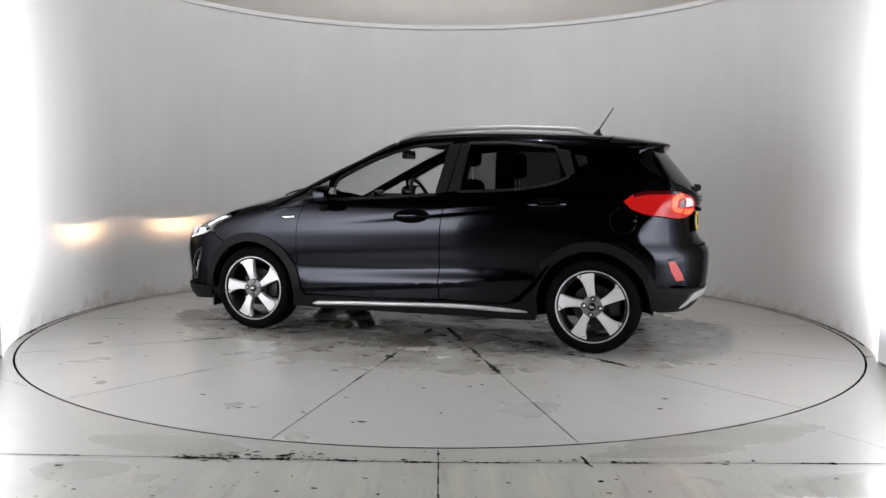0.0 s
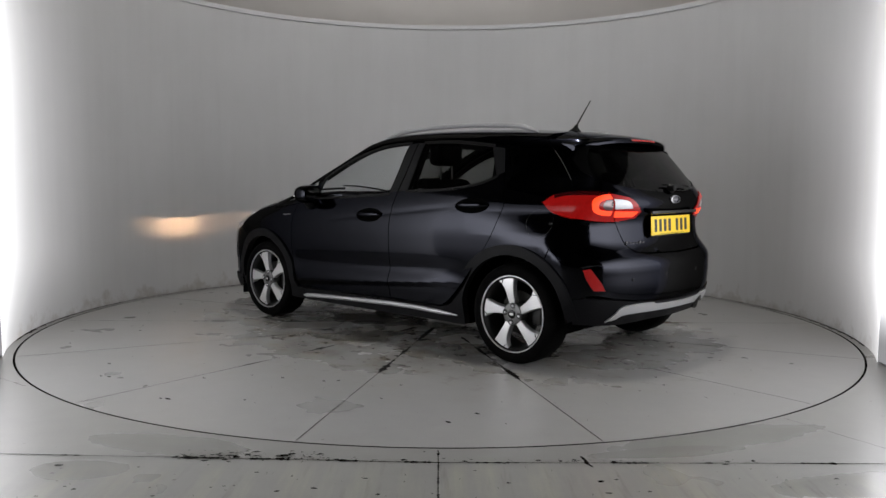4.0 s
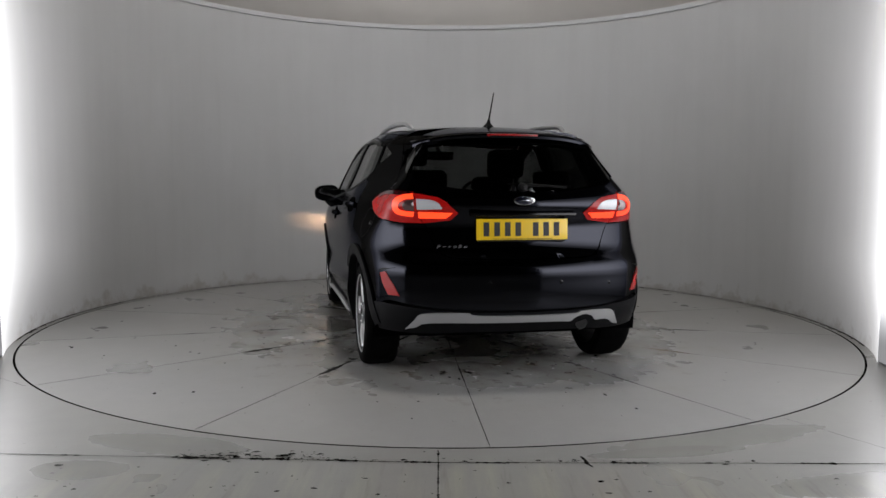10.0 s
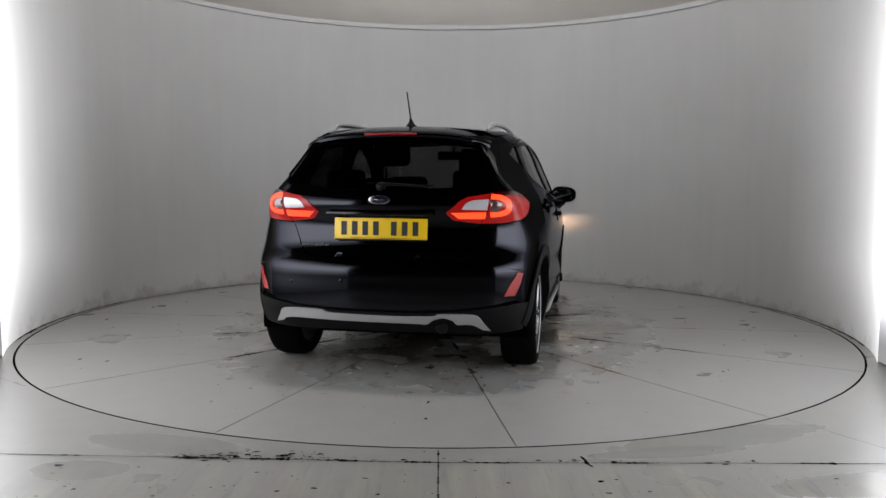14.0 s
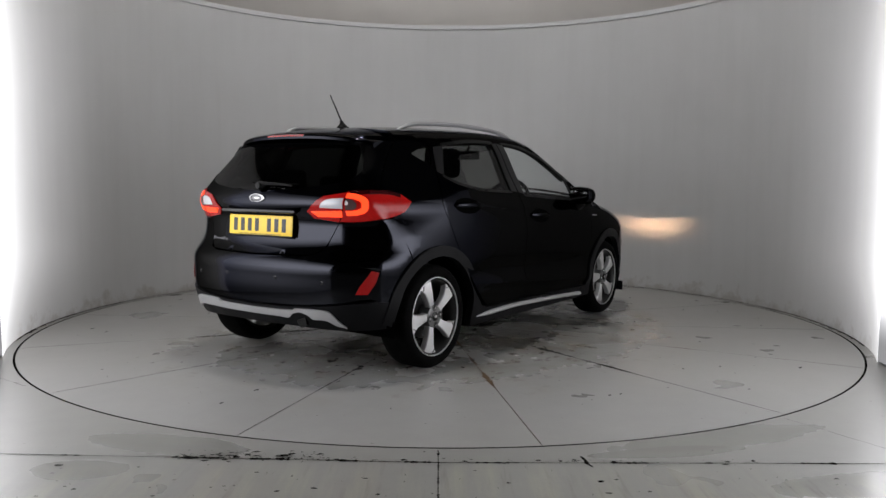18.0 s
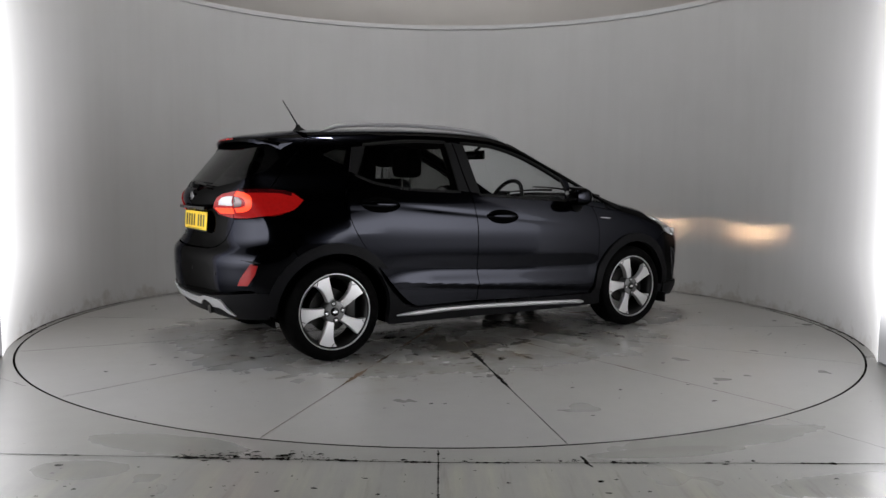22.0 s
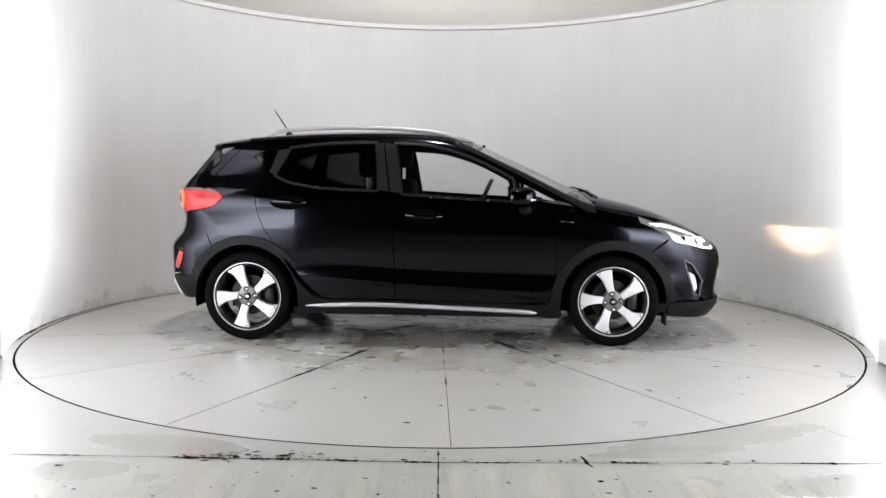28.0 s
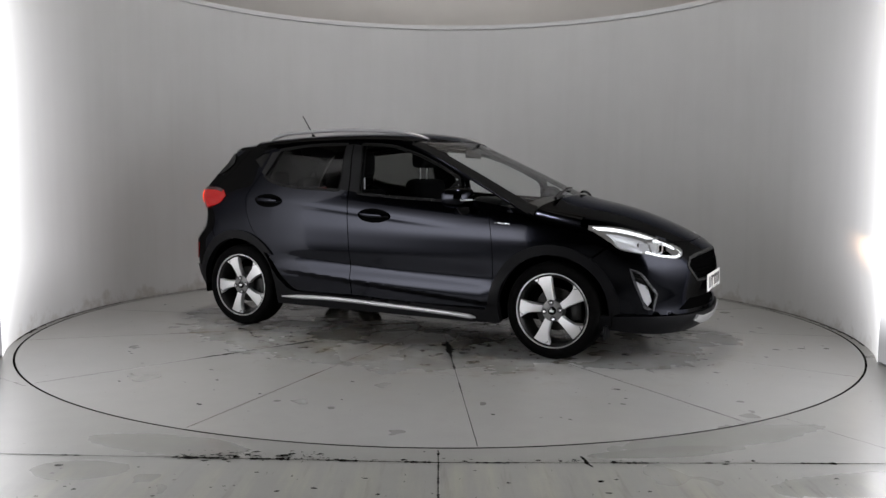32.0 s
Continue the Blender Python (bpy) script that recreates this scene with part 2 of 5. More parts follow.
def wall_paint(name):
    """White wall paint, a little uneven, with faint runs and some grime near the floor."""
    m = material(name, (.6, .6, .605), .55)
    v = coords(m)
    col = both_of(m, ramp(m, noise_of(m, v, .9, 5), (.3, (.575, .575, .58)), (.7, (.62, .62, .625))),
                  ramp(m, noise_of(m, coords(m, (6, 6, .5)), 1.4, 5), (.35, .975), (.6, 1.0)))
    runs = both_of(m, ramp(m, noise_of(m, coords(m, (14, 14, .35)), 1.0, 5, .6), (.58, 0.0), (.72, .5)), ramp(m, noise_of(m, v, .7, 3), (.45, 0.0), (.6, 1.0)))
    col = mix(m, runs, col, both_of(m, col, (.95, .945, .935)))
    split = node(m, "ShaderNodeSeparateXYZ")
    link(m, v, split.inputs[0])
    low = node(m, "ShaderNodeMapRange")
    link(m, split.outputs["Z"], low.inputs["Value"])
    for key, val in (("From Min", 0), ("From Max", .22), ("To Min", .34), ("To Max", 0)):
        low.inputs[key].default_value = val
    sum_ = node(m, "ShaderNodeMath", operation="ADD")
    link(m, noise_of(m, coords(m, (4, 4, 4)), 1.6, 7, .65), sum_.inputs[0])
    link(m, low.outputs[0], sum_.inputs[1])
    splash = ramp(m, sum_.outputs[0], (.72, 0.0), (.88, .4))
    col = mix(m, splash, col, (.26, .22, .175))
    link(m, col, bsdf(m).inputs["Base Color"])
    bump(m, noise_of(m, v, 90, 4), .08, .002)
    return m


WALL = wall_paint("white_wall_paint")
# glowing ends of the drum: the glow doubles every third of a metre towards the opening
GLOW_WALL = wall_paint("glowing_wall_paint")
# emission stands in for lamplight falling on the plain wall
bsdf(GLOW_WALL).inputs["Emission Color"].default_value = (.99, .985, 1.005, 1)


def wall_end_glow(m, gain):
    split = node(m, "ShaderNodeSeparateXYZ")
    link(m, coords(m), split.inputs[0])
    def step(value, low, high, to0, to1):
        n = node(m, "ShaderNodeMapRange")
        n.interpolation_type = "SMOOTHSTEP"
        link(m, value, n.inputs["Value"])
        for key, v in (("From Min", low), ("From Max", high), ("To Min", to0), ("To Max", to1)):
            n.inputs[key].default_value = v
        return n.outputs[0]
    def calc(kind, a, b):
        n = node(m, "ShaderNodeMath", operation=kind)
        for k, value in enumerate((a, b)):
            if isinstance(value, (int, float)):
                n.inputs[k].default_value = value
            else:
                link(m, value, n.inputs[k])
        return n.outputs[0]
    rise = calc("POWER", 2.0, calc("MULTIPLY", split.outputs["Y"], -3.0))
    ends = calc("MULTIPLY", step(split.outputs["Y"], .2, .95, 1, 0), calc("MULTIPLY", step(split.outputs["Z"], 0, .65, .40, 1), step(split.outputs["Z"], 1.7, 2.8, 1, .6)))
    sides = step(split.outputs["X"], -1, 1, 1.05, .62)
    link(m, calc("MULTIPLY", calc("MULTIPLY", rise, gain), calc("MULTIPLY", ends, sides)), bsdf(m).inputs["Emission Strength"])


wall_end_glow(GLOW_WALL, .175)
SOFFIT = material("hall_wall_paint", (.66, .635, .618), .8)
v = coords(SOFFIT)
link(SOFFIT, ramp(SOFFIT, noise_of(SOFFIT, v, 1.5, 5), (.3, (.64, .615, .60)), (.7, (.69, .665, .645))), bsdf(SOFFIT).inputs["Base Color"])
RIM = material("white_rim", (.66, .66, .67), .5)
RUST = material("brown_joint_dirt", (.085, .058, .036), .9, Specular_IOR_Level=0)
GAP = material("joint_dirt", (.008, .0075, .007), .9, Specular_IOR_Level=0)
BLACK_HALL = material("dark_hall_paint", (.02, .02, .022), .8)


def wall_line(r, n=150):
    """The wall's plan: a drum, open towards the camera."""
    return [(r * math.cos(radians(a)), r * math.sin(radians(a))) for a in np.linspace(-26, 206, n)]


def wall_strip(bm, r0, r1, z0, z1):
    rings = []
    for (ax, ay), (cx, cy) in zip(wall_line(r0), wall_line(r1)):
        rings.append([bm.verts.new(q) for q in ((ax, ay, z0), (cx, cy, z0), (cx, cy, z1), (ax, ay, z1))])
    for a, b in zip(rings, rings[1:]):
        for k in range(4):
            bm.faces.new((a[k], b[k], b[(k + 1) % 4], a[(k + 1) % 4]))
    bm.faces.new(rings[0])
    bm.faces.new(rings[-1][::-1])


def studio():
    bm = bmesh.new()
    wall_strip(bm, WALL_R, WALL_R + .12, -.02, WALL_H)
    tagged(part("wall_curved", bm, WALL), "curved white painted studio wall with scuffed base", "wall", kind="structure")
    # thin glowing skins added over the wall's ends to imitate its lit gradient
    for name, a0, a1 in (("wall_glow_east", -26, 19), ("wall_glow_west", 161, 206)):
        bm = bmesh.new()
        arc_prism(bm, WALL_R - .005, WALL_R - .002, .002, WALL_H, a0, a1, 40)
        tagged(part(name, bm, GLOW_WALL), "white end of the curved studio wall with added glow", "light panel", kind="structure")
    bm = bmesh.new()
    wall_strip(bm, WALL_R - .008, WALL_R + .12, WALL_H + .003, WALL_H + .048)
    tagged(part("trim", bm, RIM), "slim white rim along the wall's top edge", "trim", kind="structure")
    bm = bmesh.new()
    box(bm, (-5.2, -9.6, HALL_H), (5.2, 4.2, HALL_H + .15))
    tagged(part("ceiling", bm, BLACK_HALL), "dark painted ceiling of the hall above the drum", "ceiling", kind="structure")
    for name, lo, hi, mat, label in (("wall_north", (-5.2, 4.06, -.1), (5.2, 4.2, HALL_H), SOFFIT, "plain warm grey hall wall behind the drum"),
                                     ("wall_west", (-5.34, -9.6, -.1), (-5.2, 4.2, HALL_H), BLACK_HALL, "dark painted wall of the hall round the studio"),
                                     ("wall_east", (5.2, -9.6, -.1), (5.34, 4.2, HALL_H), BLACK_HALL, "dark painted wall of the hall round the studio"),
                                     ("wall_south", (-5.2, -9.74, -.1), (5.2, -9.6, HALL_H), BLACK_HALL, "dark painted wall of the hall round the studio")):
        bm = bmesh.new()
        box(bm, lo, hi)
        tagged(part(name, bm, mat), label, "wall", kind="structure")
    bm = bmesh.new()
    r0 = DISC_R + .014
    ring = [bm.verts.new((r0 * math.cos(a), r0 * math.sin(a), 0)) for a in np.linspace(0, math.tau, 181)[:-1]]
    outer = []
    for q in ring:
        k = 1 / max(abs(q.co.x) / 5.2, abs(q.co.y) / (4.06 if q.co.y > 0 else 9.6))
        outer.append(bm.verts.new((q.co.x * k, q.co.y * k, 0)))
    for i in range(180):
        j = (i + 1) % 180
        bm.faces.new((ring[i], outer[i], outer[j], ring[j]))
    floor = tagged(part("floor", bm, PAVE, smooth=False), "pale grey painted concrete floor with worn joints", "floor", kind="structure")
    bm = bmesh.new()
    lathe(bm, [(0, -.05), (DISC_R + .0145, -.05), (DISC_R + .0145, -.0008)], 180)
    part("pit_bottom", bm, GAP, floor)
    rnd = random.Random(4)

    def joint(points, width, ragged):
        """A worn joint: a dirt-filled line of uneven width."""
        bm = bmesh.new()
        rows = []
        n = max(8, int(sum(math.dist(a, b) for a, b in zip(points, points[1:])) / .012))
        for i in range(n + 1):
            t = i / n * (len(points) - 1)
            k = min(int(t), len(points) - 2)
            a, b = Vector(points[k]), Vector(points[k + 1])
            p = a.lerp(b, t - k)
            d = (b - a).normalized()
            w = width * (.35 + rnd.random() * .5)
            if ragged and noise.noise(Vector((i * .055, width * 90, 3))) > .12:
                w += ragged * rnd.random() ** 2
            o = Vector((-d.y, d.x))
            rows.append([bm.verts.new((*(p + o * w), .0016)), bm.verts.new((*(p - o * w * (.6 + .4 * rnd.random())), .0016))])
        for a, b in zip(rows, rows[1:]):
            bm.faces.new((a[0], b[0], b[1], a[1]))
        part("joint", bm, GAP, floor, smooth=False)

    joint([(-2.6, -3.03), (-.88, -3.09), (0, -3.125), (1.24, -3.11), (2.4, -3.10)], .004, .014)
    joint([((WALL_R - .012) * math.cos(radians(a)), (WALL_R - .012) * math.sin(radians(a))) for a in range(-16, 197, 4)], .010, .022)
    joint([(0, -2.985), (.003, -3.5), (0, -5.5)], .003, .006)
    joint([(.573, -3.045), (.585, -3.10), (.582, -3.125), (.600, -3.165)], .005, .012)
    joint([(1.62, -2.5), (1.87, -2.93), (2.3, -3.6)], .002, 0)
    joint([(-2.75, -1.62), (-2.2, -2.02)], .002, 0)
    # chips out of the paint, scattered along the joint and before the camera
    bm = bmesh.new()
    for i in range(330):
        if i < 210:
            x = rnd.uniform(-1.05, -.45) if i % 3 else rnd.uniform(-1.0, 1.4)
            y = -3.10 + rnd.gauss(0, .012) + (abs(rnd.gauss(.03, .03)) if i % 3 else 0)
        else:
            a = rnd.uniform(-1.0, 1.0)
            x, y = a * 1.5, -2.98 - rnd.random() ** .6 * .75
        r = .0022 + .0085 * rnd.random() ** 3
        n = rnd.randint(5, 8)
        t0 = rnd.random() * 6
        st = rnd.uniform(1, 2.4)
        vs = [bm.verts.new((x + st * r * math.cos(t0 + k * math.tau / n) * rnd.uniform(.5, 1.2), y + r * math.sin(t0 + k * math.tau / n) * rnd.uniform(.5, 1.2), .0022)) for k in range(n)]
        bm.faces.new(vs)
    tagged(part("paint_chips", bm, GAP, floor, smooth=False), kind="stuff")


studio()


def turntable():
    base = tagged(new("turntable"), "large round pale concrete car turntable flush with the floor", "turntable")
    bm = bmesh.new()
    arc_prism(bm, .01, DISC_R - .02, -.02, -.012, 0, 359.9, 120)
    part("bed", bm, GAP, base)
    bm = bmesh.new()
    lathe(bm, [(DISC_R + .0015, -.06), (DISC_R + .0055, -.06), (DISC_R + .0055, -.0006), (DISC_R + .0015, -.0006)], 160)
    part("edge_band", bm, GAP, base)
    rnd = random.Random(9)
    n = 14
    step = 360 / n
    for i in range(n):
        bm = bmesh.new()
        a0, a1 = 94.5 + i * step, 94.5 + (i + 1) * step
        arc_prism(bm, .22, DISC_R, -.011, 0, a0 + .03, a1 - .03, 14)
        bmesh.ops.bevel(bm, geom=[e for e in bm.edges if e.calc_length() > 1], offset=.0015, segments=1, affect="EDGES")
        slab = part("concrete_slab", bm, DECK, base, smooth=False)
        # dirt along the joint, thick towards the middle
        bm = bmesh.new()
        rows, a = [], radians(a0)
        u, w = Vector((math.cos(a), math.sin(a))), Vector((-math.sin(a), math.cos(a)))
        wear = rnd.uniform(.45, 1)
        for k in range(180):
            r = .25 + (DISC_R - .27) * k / 179
            fat = .0018 + .085 * (.4 + .6 * wear) * max(0, noise.noise(Vector((k * .05, i * 7.3, 0))) - .02) * rnd.uniform(.3, 1) * max(0, min(1, (2.3 - r) / .6))
            rows.append([bm.verts.new((*(u * r + w * fat * rnd.uniform(.5, 1)), .0015)), bm.verts.new((*(u * r - w * fat * rnd.uniform(.5, 1)), .0015))])
        for p, q in zip(rows, rows[1:]):
            bm.faces.new((p[0], q[0], q[1], p[1]))
        part("joint", bm, GAP if wear > .55 else RUST, slab, smooth=False)
    # chips and spots of dirt on the slabs, thicker towards the middle
    bm = bmesh.new()
    for i in range(520):
        a, r = rnd.uniform(0, math.tau), .35 + 2.3 * rnd.random() ** (.8 if i < 200 else 1.5)
        if i % 3 == 0 and r < 2.0:
            # many lie along the joints
            a = radians(94.5 + step * round((math.degrees(a) - 94.5) / step)) + rnd.gauss(0, .018) / r
        size, k = .0025 + .009 * rnd.random() ** 3, rnd.randint(5, 8)
        long = rnd.uniform(1, 2.8)
        bm.faces.new([bm.verts.new((r * math.cos(a) + long * size * math.cos(t) * rnd.uniform(.5, 1.2), r * math.sin(a) + size * math.sin(t) * rnd.uniform(.5, 1.2), .0019)) for t in np.linspace(0, math.tau, k + 1)[:-1]])
    tagged(part("dirt_spots", bm, GAP, base, smooth=False), kind="stuff")
    bm = bmesh.new()
    arc_prism(bm, .0005, .215, -.011, 0, 0, 360, 40)
    part("centre_plate", bm, DECK, base, smooth=False)
    return base


DISC = turntable()


# lights of the studio: soft boxes beside the opening, and a lamp high above
SOFT = glowing("soft_box_cloth", (.98, .98, 1.02), 7)
# the cloth goes on from the bright wall, brightens away from it and falls off towards floor and top
place, split = node(SOFT, "ShaderNodeTexCoord"), node(SOFT, "ShaderNodeSeparateXYZ")
link(SOFT, place.outputs["Object"], split.inputs[0])


def fade(value, low, high, to0, to1):
    n = node(SOFT, "ShaderNodeMapRange")
    n.interpolation_type = "SMOOTHSTEP"
    link(SOFT, value, n.inputs["Value"])
    for key, v in (("From Min", low), ("From Max", high), ("To Min", to0), ("To Max", to1)):
        n.inputs[key].default_value = v
    return n.outputs[0]


def times(a, b):
    n = node(SOFT, "ShaderNodeMath", operation="MULTIPLY")
    link(SOFT, a, n.inputs[0])
    link(SOFT, b, n.inputs[1])
    return n.outputs[0]


glow = times(fade(split.outputs["Y"], -2.6, -1.3, 5.2, 3.4), times(fade(split.outputs["Z"], .1, .8, .08, 1), fade(split.outputs["Z"], 1.2, 2.4, 1, .12)))
link(SOFT, glow, bsdf(SOFT).inputs["Emission Strength"])


def upright_slab(bm, a, b, out, z0, z1, d0, d1, s):
    """A board from a to b in plan, between two heights and two depths along out."""
    quad = [(a, z0), (b, z0), (b, z1), (a, z1)]
    sets = []
    for d in (d0, d1):
        sets.append([bm.verts.new((s * (q.x + out.x * d), q.y + out.y * d, z)) for q, z in quad])
    bm.faces.new(sets[0])
    bm.faces.new(sets[1])
    for i in range(4):
        j = (i + 1) % 4
        bm.faces.new((sets[0][i], sets[0][j], sets[1][j], sets[1][i]))


def soft_box(s):
    base = tagged(new("soft_box"), "wide white soft box standing beside the studio opening", "studio light", "soft boxes")
    a, b = Vector((2.711, -1.323, 0)), Vector((2.2, -4.1, 0))
    d = (b - a).normalized()
    out = Vector((-d.y, d.x, 0))
    bm = bmesh.new()
    upright_slab(bm, a, b, out, .015, 2.5, 0, .018, s)
    part("cloth", bm, SOFT, base)
    bm = bmesh.new()
    upright_slab(bm, a, b, out, .004, 2.54, .022, .04, s)
    part("casing", bm, SATIN, base)
    for t in (.30, .96):
        p = a.lerp(b, t) + out * .06
        bm = bmesh.new()
        tube(bm, [(s * p.x, p.y, 0), (s * p.x, p.y, 2.3)], .018, 10)
        box(bm, (s * p.x - .05, p.y - .2, 0), (s * p.x + .05, p.y + .2, .025), .005)
        part("stand", bm, SATIN, base)


def pendant_lamp():
    """A globe lamp high over the middle of the turntable, which draws the car's shade straight below it."""
    base = tagged(new("pendant_lamp"), "round white pendant lamp high over the turntable, lit", "pendant lamp")
    base.location = (0, -.15, 8.6)
    bm = bmesh.new()
    lathe(bm, [(0, -.20), (.10, -.18), (.17, -.12), (.20, -.02), (.17, .09), (.10, .15), (.05, .17)], 32)
    part("globe", bm, GLOBE, base, "glowing opal glass globe")
    bm = bmesh.new()
    lathe(bm, [(.06, .15), (.06, .22), (.012, .24), (.012, HALL_H - 8.6), (0, HALL_H - 8.6)], 20)
    part("stem", bm, SATIN, base)


GLOBE = glowing("opal_globe", (1, .97, .93), 540)
for side in (1, -1):
    soft_box(side)
pendant_lamp()
# ---- car body surface, in the car's own space: x ahead, y to its left, z up ----
def spline(points):
    """A natural cubic through a few (u, v) points, straight beyond its ends."""
    u, v = np.array(points, float).T
    n, h = len(u), np.diff(u)
    a, r = np.eye(n), np.zeros(n)
    for i in range(1, n - 1):
        a[i, i - 1:i + 2] = h[i - 1], 2 * (h[i - 1] + h[i]), h[i]
        r[i] = 6 * ((v[i + 1] - v[i]) / h[i] - (v[i] - v[i - 1]) / h[i - 1])
    m = np.linalg.solve(a, r)

    def at(q):
        q = np.asarray(q, float)
        c = np.clip(q, u[0], u[-1])
        i = np.clip(np.searchsorted(u, c) - 1, 0, n - 2)
        t, s = c - u[i], u[i + 1] - c
        val = (m[i] * s ** 3 + m[i + 1] * t ** 3) / (6 * h[i]) + (v[i] / h[i] - m[i] * h[i] / 6) * s + (v[i + 1] / h[i] - m[i + 1] * h[i] / 6) * t
        lo = (v[1] - v[0]) / h[0] - h[0] * m[1] / 6
        hi = (v[-1] - v[-2]) / h[-1] + h[-1] * m[-2] / 6
        return val + np.where(q < u[0], (q - u[0]) * lo, 0) + np.where(q > u[-1], (q - u[-1]) * hi, 0)
    return at


SIDE = spline([(.15, .800), (.27, .826), (.35, .842), (.42, .851), (.50, .850), (.60, .857), (.70, .8625), (.79, .865), (.86, .858),
               (.93, .841), (1.0, .812), (1.08, .775), (1.2, .725), (1.3, .686), (1.4, .630), (1.5, .565)])
TOP = spline([(-1.8, 1.36), (-1.55, 1.402), (-1.2, 1.437), (-.8, 1.462), (-.4, 1.472), (0, 1.462), (.2, 1.432), (.36, 1.367), (.6, 1.257),
              (.85, 1.142), (1.05, 1.050), (1.2, 1.0), (1.42, .948), (1.65, .874), (1.85, .788), (2.0, .70), (2.1, .62)])
NOSE = spline([(.18, 2.00), (.27, 2.07), (.34, 2.065), (.45, 2.073), (.58, 2.086), (.66, 2.078), (.74, 2.052), (.85, 1.98)])
TAIL = spline([(.25, -1.84), (.34, -1.902), (.45, -1.938), (.58, -1.944), (.66, -1.930), (.72, -1.875), (.80, -1.846), (.88, -1.845), (.98, -1.880),
               (1.04, -1.855), (1.12, -1.795), (1.22, -1.712), (1.32, -1.628), (1.42, -1.54)])
TAPER = spline([(-2.0, .150), (-1.7, .068), (-1.4, .028), (-1.0, .006), (-.5, 0), (.5, 0), (1.0, .006), (1.4, .03), (1.7, .08), (2.0, .16)])


def smax(a, b, k):
    h = np.maximum(k - np.abs(a - b), 0) / k
    return np.maximum(a, b) + h * h * k / 4


def body(x, y, z):
    """Below 0 inside the car's skin, above 0 outside."""
    y = np.abs(y)
    up = np.clip((z - .55) / .3, 0, 1)
    lean = .085 * np.clip((-.85 - x) / .7, 0, 1) * np.clip((z - .98) / .3, 0, 1)
    # pressed shapes of the doors: flare over a low crease, hollow above it, groove under the shoulder
    door = np.clip((x + .90) / .35, 0, 1) * np.clip((.93 - x) / .16, 0, 1)
    low = z - (.400 - .078 * x)
    bent = np.sqrt(low * low + .0004)
    flare = .017 * np.where(low > 0, np.clip(1 - bent / .105, 0, 1) ** 1.25, np.clip(1 - bent / .105 - .9 * np.clip(-low, 0, 1) / .045, 0, 1))
    hollow = -.011 * np.exp(-((z - .505 + .03 * x) / .065) ** 2)
    groove = -.0045 * np.exp(-((z - .862 + .10 * x) / .017) ** 2) * np.clip((.65 - x) / .5, 0, 1)
    lean = lean + .035 * np.clip((-1.15 - x) / .4, 0, 1) * np.clip((z - .74) / .16, 0, 1) + .036 * np.clip((-.9 - x) / .6, 0, 1) * np.clip((z - .78) / .14, 0, 1) * (1 - .75 * np.clip((z - 1.12) / .2, 0, 1)) - door * (flare + hollow + groove)
    side = (y + lean - SIDE(z + .05 * x * up * np.clip((1.35 - z) / .3, 0, 1)) + TAPER(x)) * .95
    glass = np.clip((x - .1) / .4, 0, 1) * np.clip((1.5 - x) / .3, 0, 1)
    top = (z - TOP(x + (.12 + .06 * glass) * y * y) + (.13 - .035 * np.clip((x - .1) / .5, 0, 1)) * y * y) * (.97 - .06 * glass)
    nose = x - NOSE(z) + .26 * y ** 2 + .95 * y ** 6
    tail = (TAIL(z) + .24 * y ** 2 + .9 * y ** 8 - x) * .85
    f = smax(side, top, .07 + .05 * np.clip(x - .9, 0, 1))
    f = smax(f, nose, .06)
    return smax(f, tail, .05)


def solve(origin, way, far=1.6):
    """Where rays that start inside the car meet its skin."""
    lo, hi = np.zeros(len(origin)), np.full(len(origin), far)
    for _ in range(34):
        mid = (lo + hi) / 2
        p = origin + way * mid[:, None]
        out = body(*p.T) > 0
        hi, lo = np.where(out, mid, hi), np.where(out, lo, mid)
    return origin + way * lo[:, None]


def skin_normal(p):
    e = .002
    g = np.array([body(*(p + d).T) - body(*(p - d).T) for d in np.eye(3) * e]).T
    return g / np.linalg.norm(g, axis=1)[:, None]


AXIS = 1.0  # the upright axes, ahead and behind, round which nose and tail are unrolled


def on_side(q):
    q = np.asarray(q, float)
    o = np.c_[q[:, 0], 0 * q[:, 0], q[:, 1]]
    return solve(o, np.tile([0., 1., 0.], (len(q), 1)))


def on_top(q):
    q = np.asarray(q, float)
    o = np.c_[q[:, 0], q[:, 1], 0 * q[:, 0] + .5]
    return solve(o, np.tile([0., 0., 1.], (len(q), 1)))


def on_nose(q):
    q = np.asarray(q, float)
    o = np.c_[0 * q[:, 0] + AXIS, 0 * q[:, 0], q[:, 1]]
    return solve(o, np.c_[np.cos(q[:, 0]), np.sin(q[:, 0]), 0 * q[:, 0]])


def on_tail(q):
    q = np.asarray(q, float)
    o = np.c_[0 * q[:, 0] - AXIS, 0 * q[:, 0], q[:, 1]]
    return solve(o, np.c_[-np.cos(q[:, 0]), np.sin(q[:, 0]), 0 * q[:, 0]])


def on_back(q):
    q = np.asarray(q, float)
    o = np.c_[0 * q[:, 0] - AXIS, q[:, 0], q[:, 1]]
    return solve(o, np.tile([-1., 0., 0.], (len(q), 1)))


def nose_uv(p):
    return [(math.atan2(b, a - AXIS), c) for a, b, c in p]


def tail_uv(p):
    return [(math.atan2(b, -a - AXIS), c) for a, b, c in p]


# ---- skin panels ----
from mathutils.geometry import delaunay_2d_cdt

CAR = tagged(new("hatchback_car"), "black five-door hatchback with silver roof rails, lights on", "car")


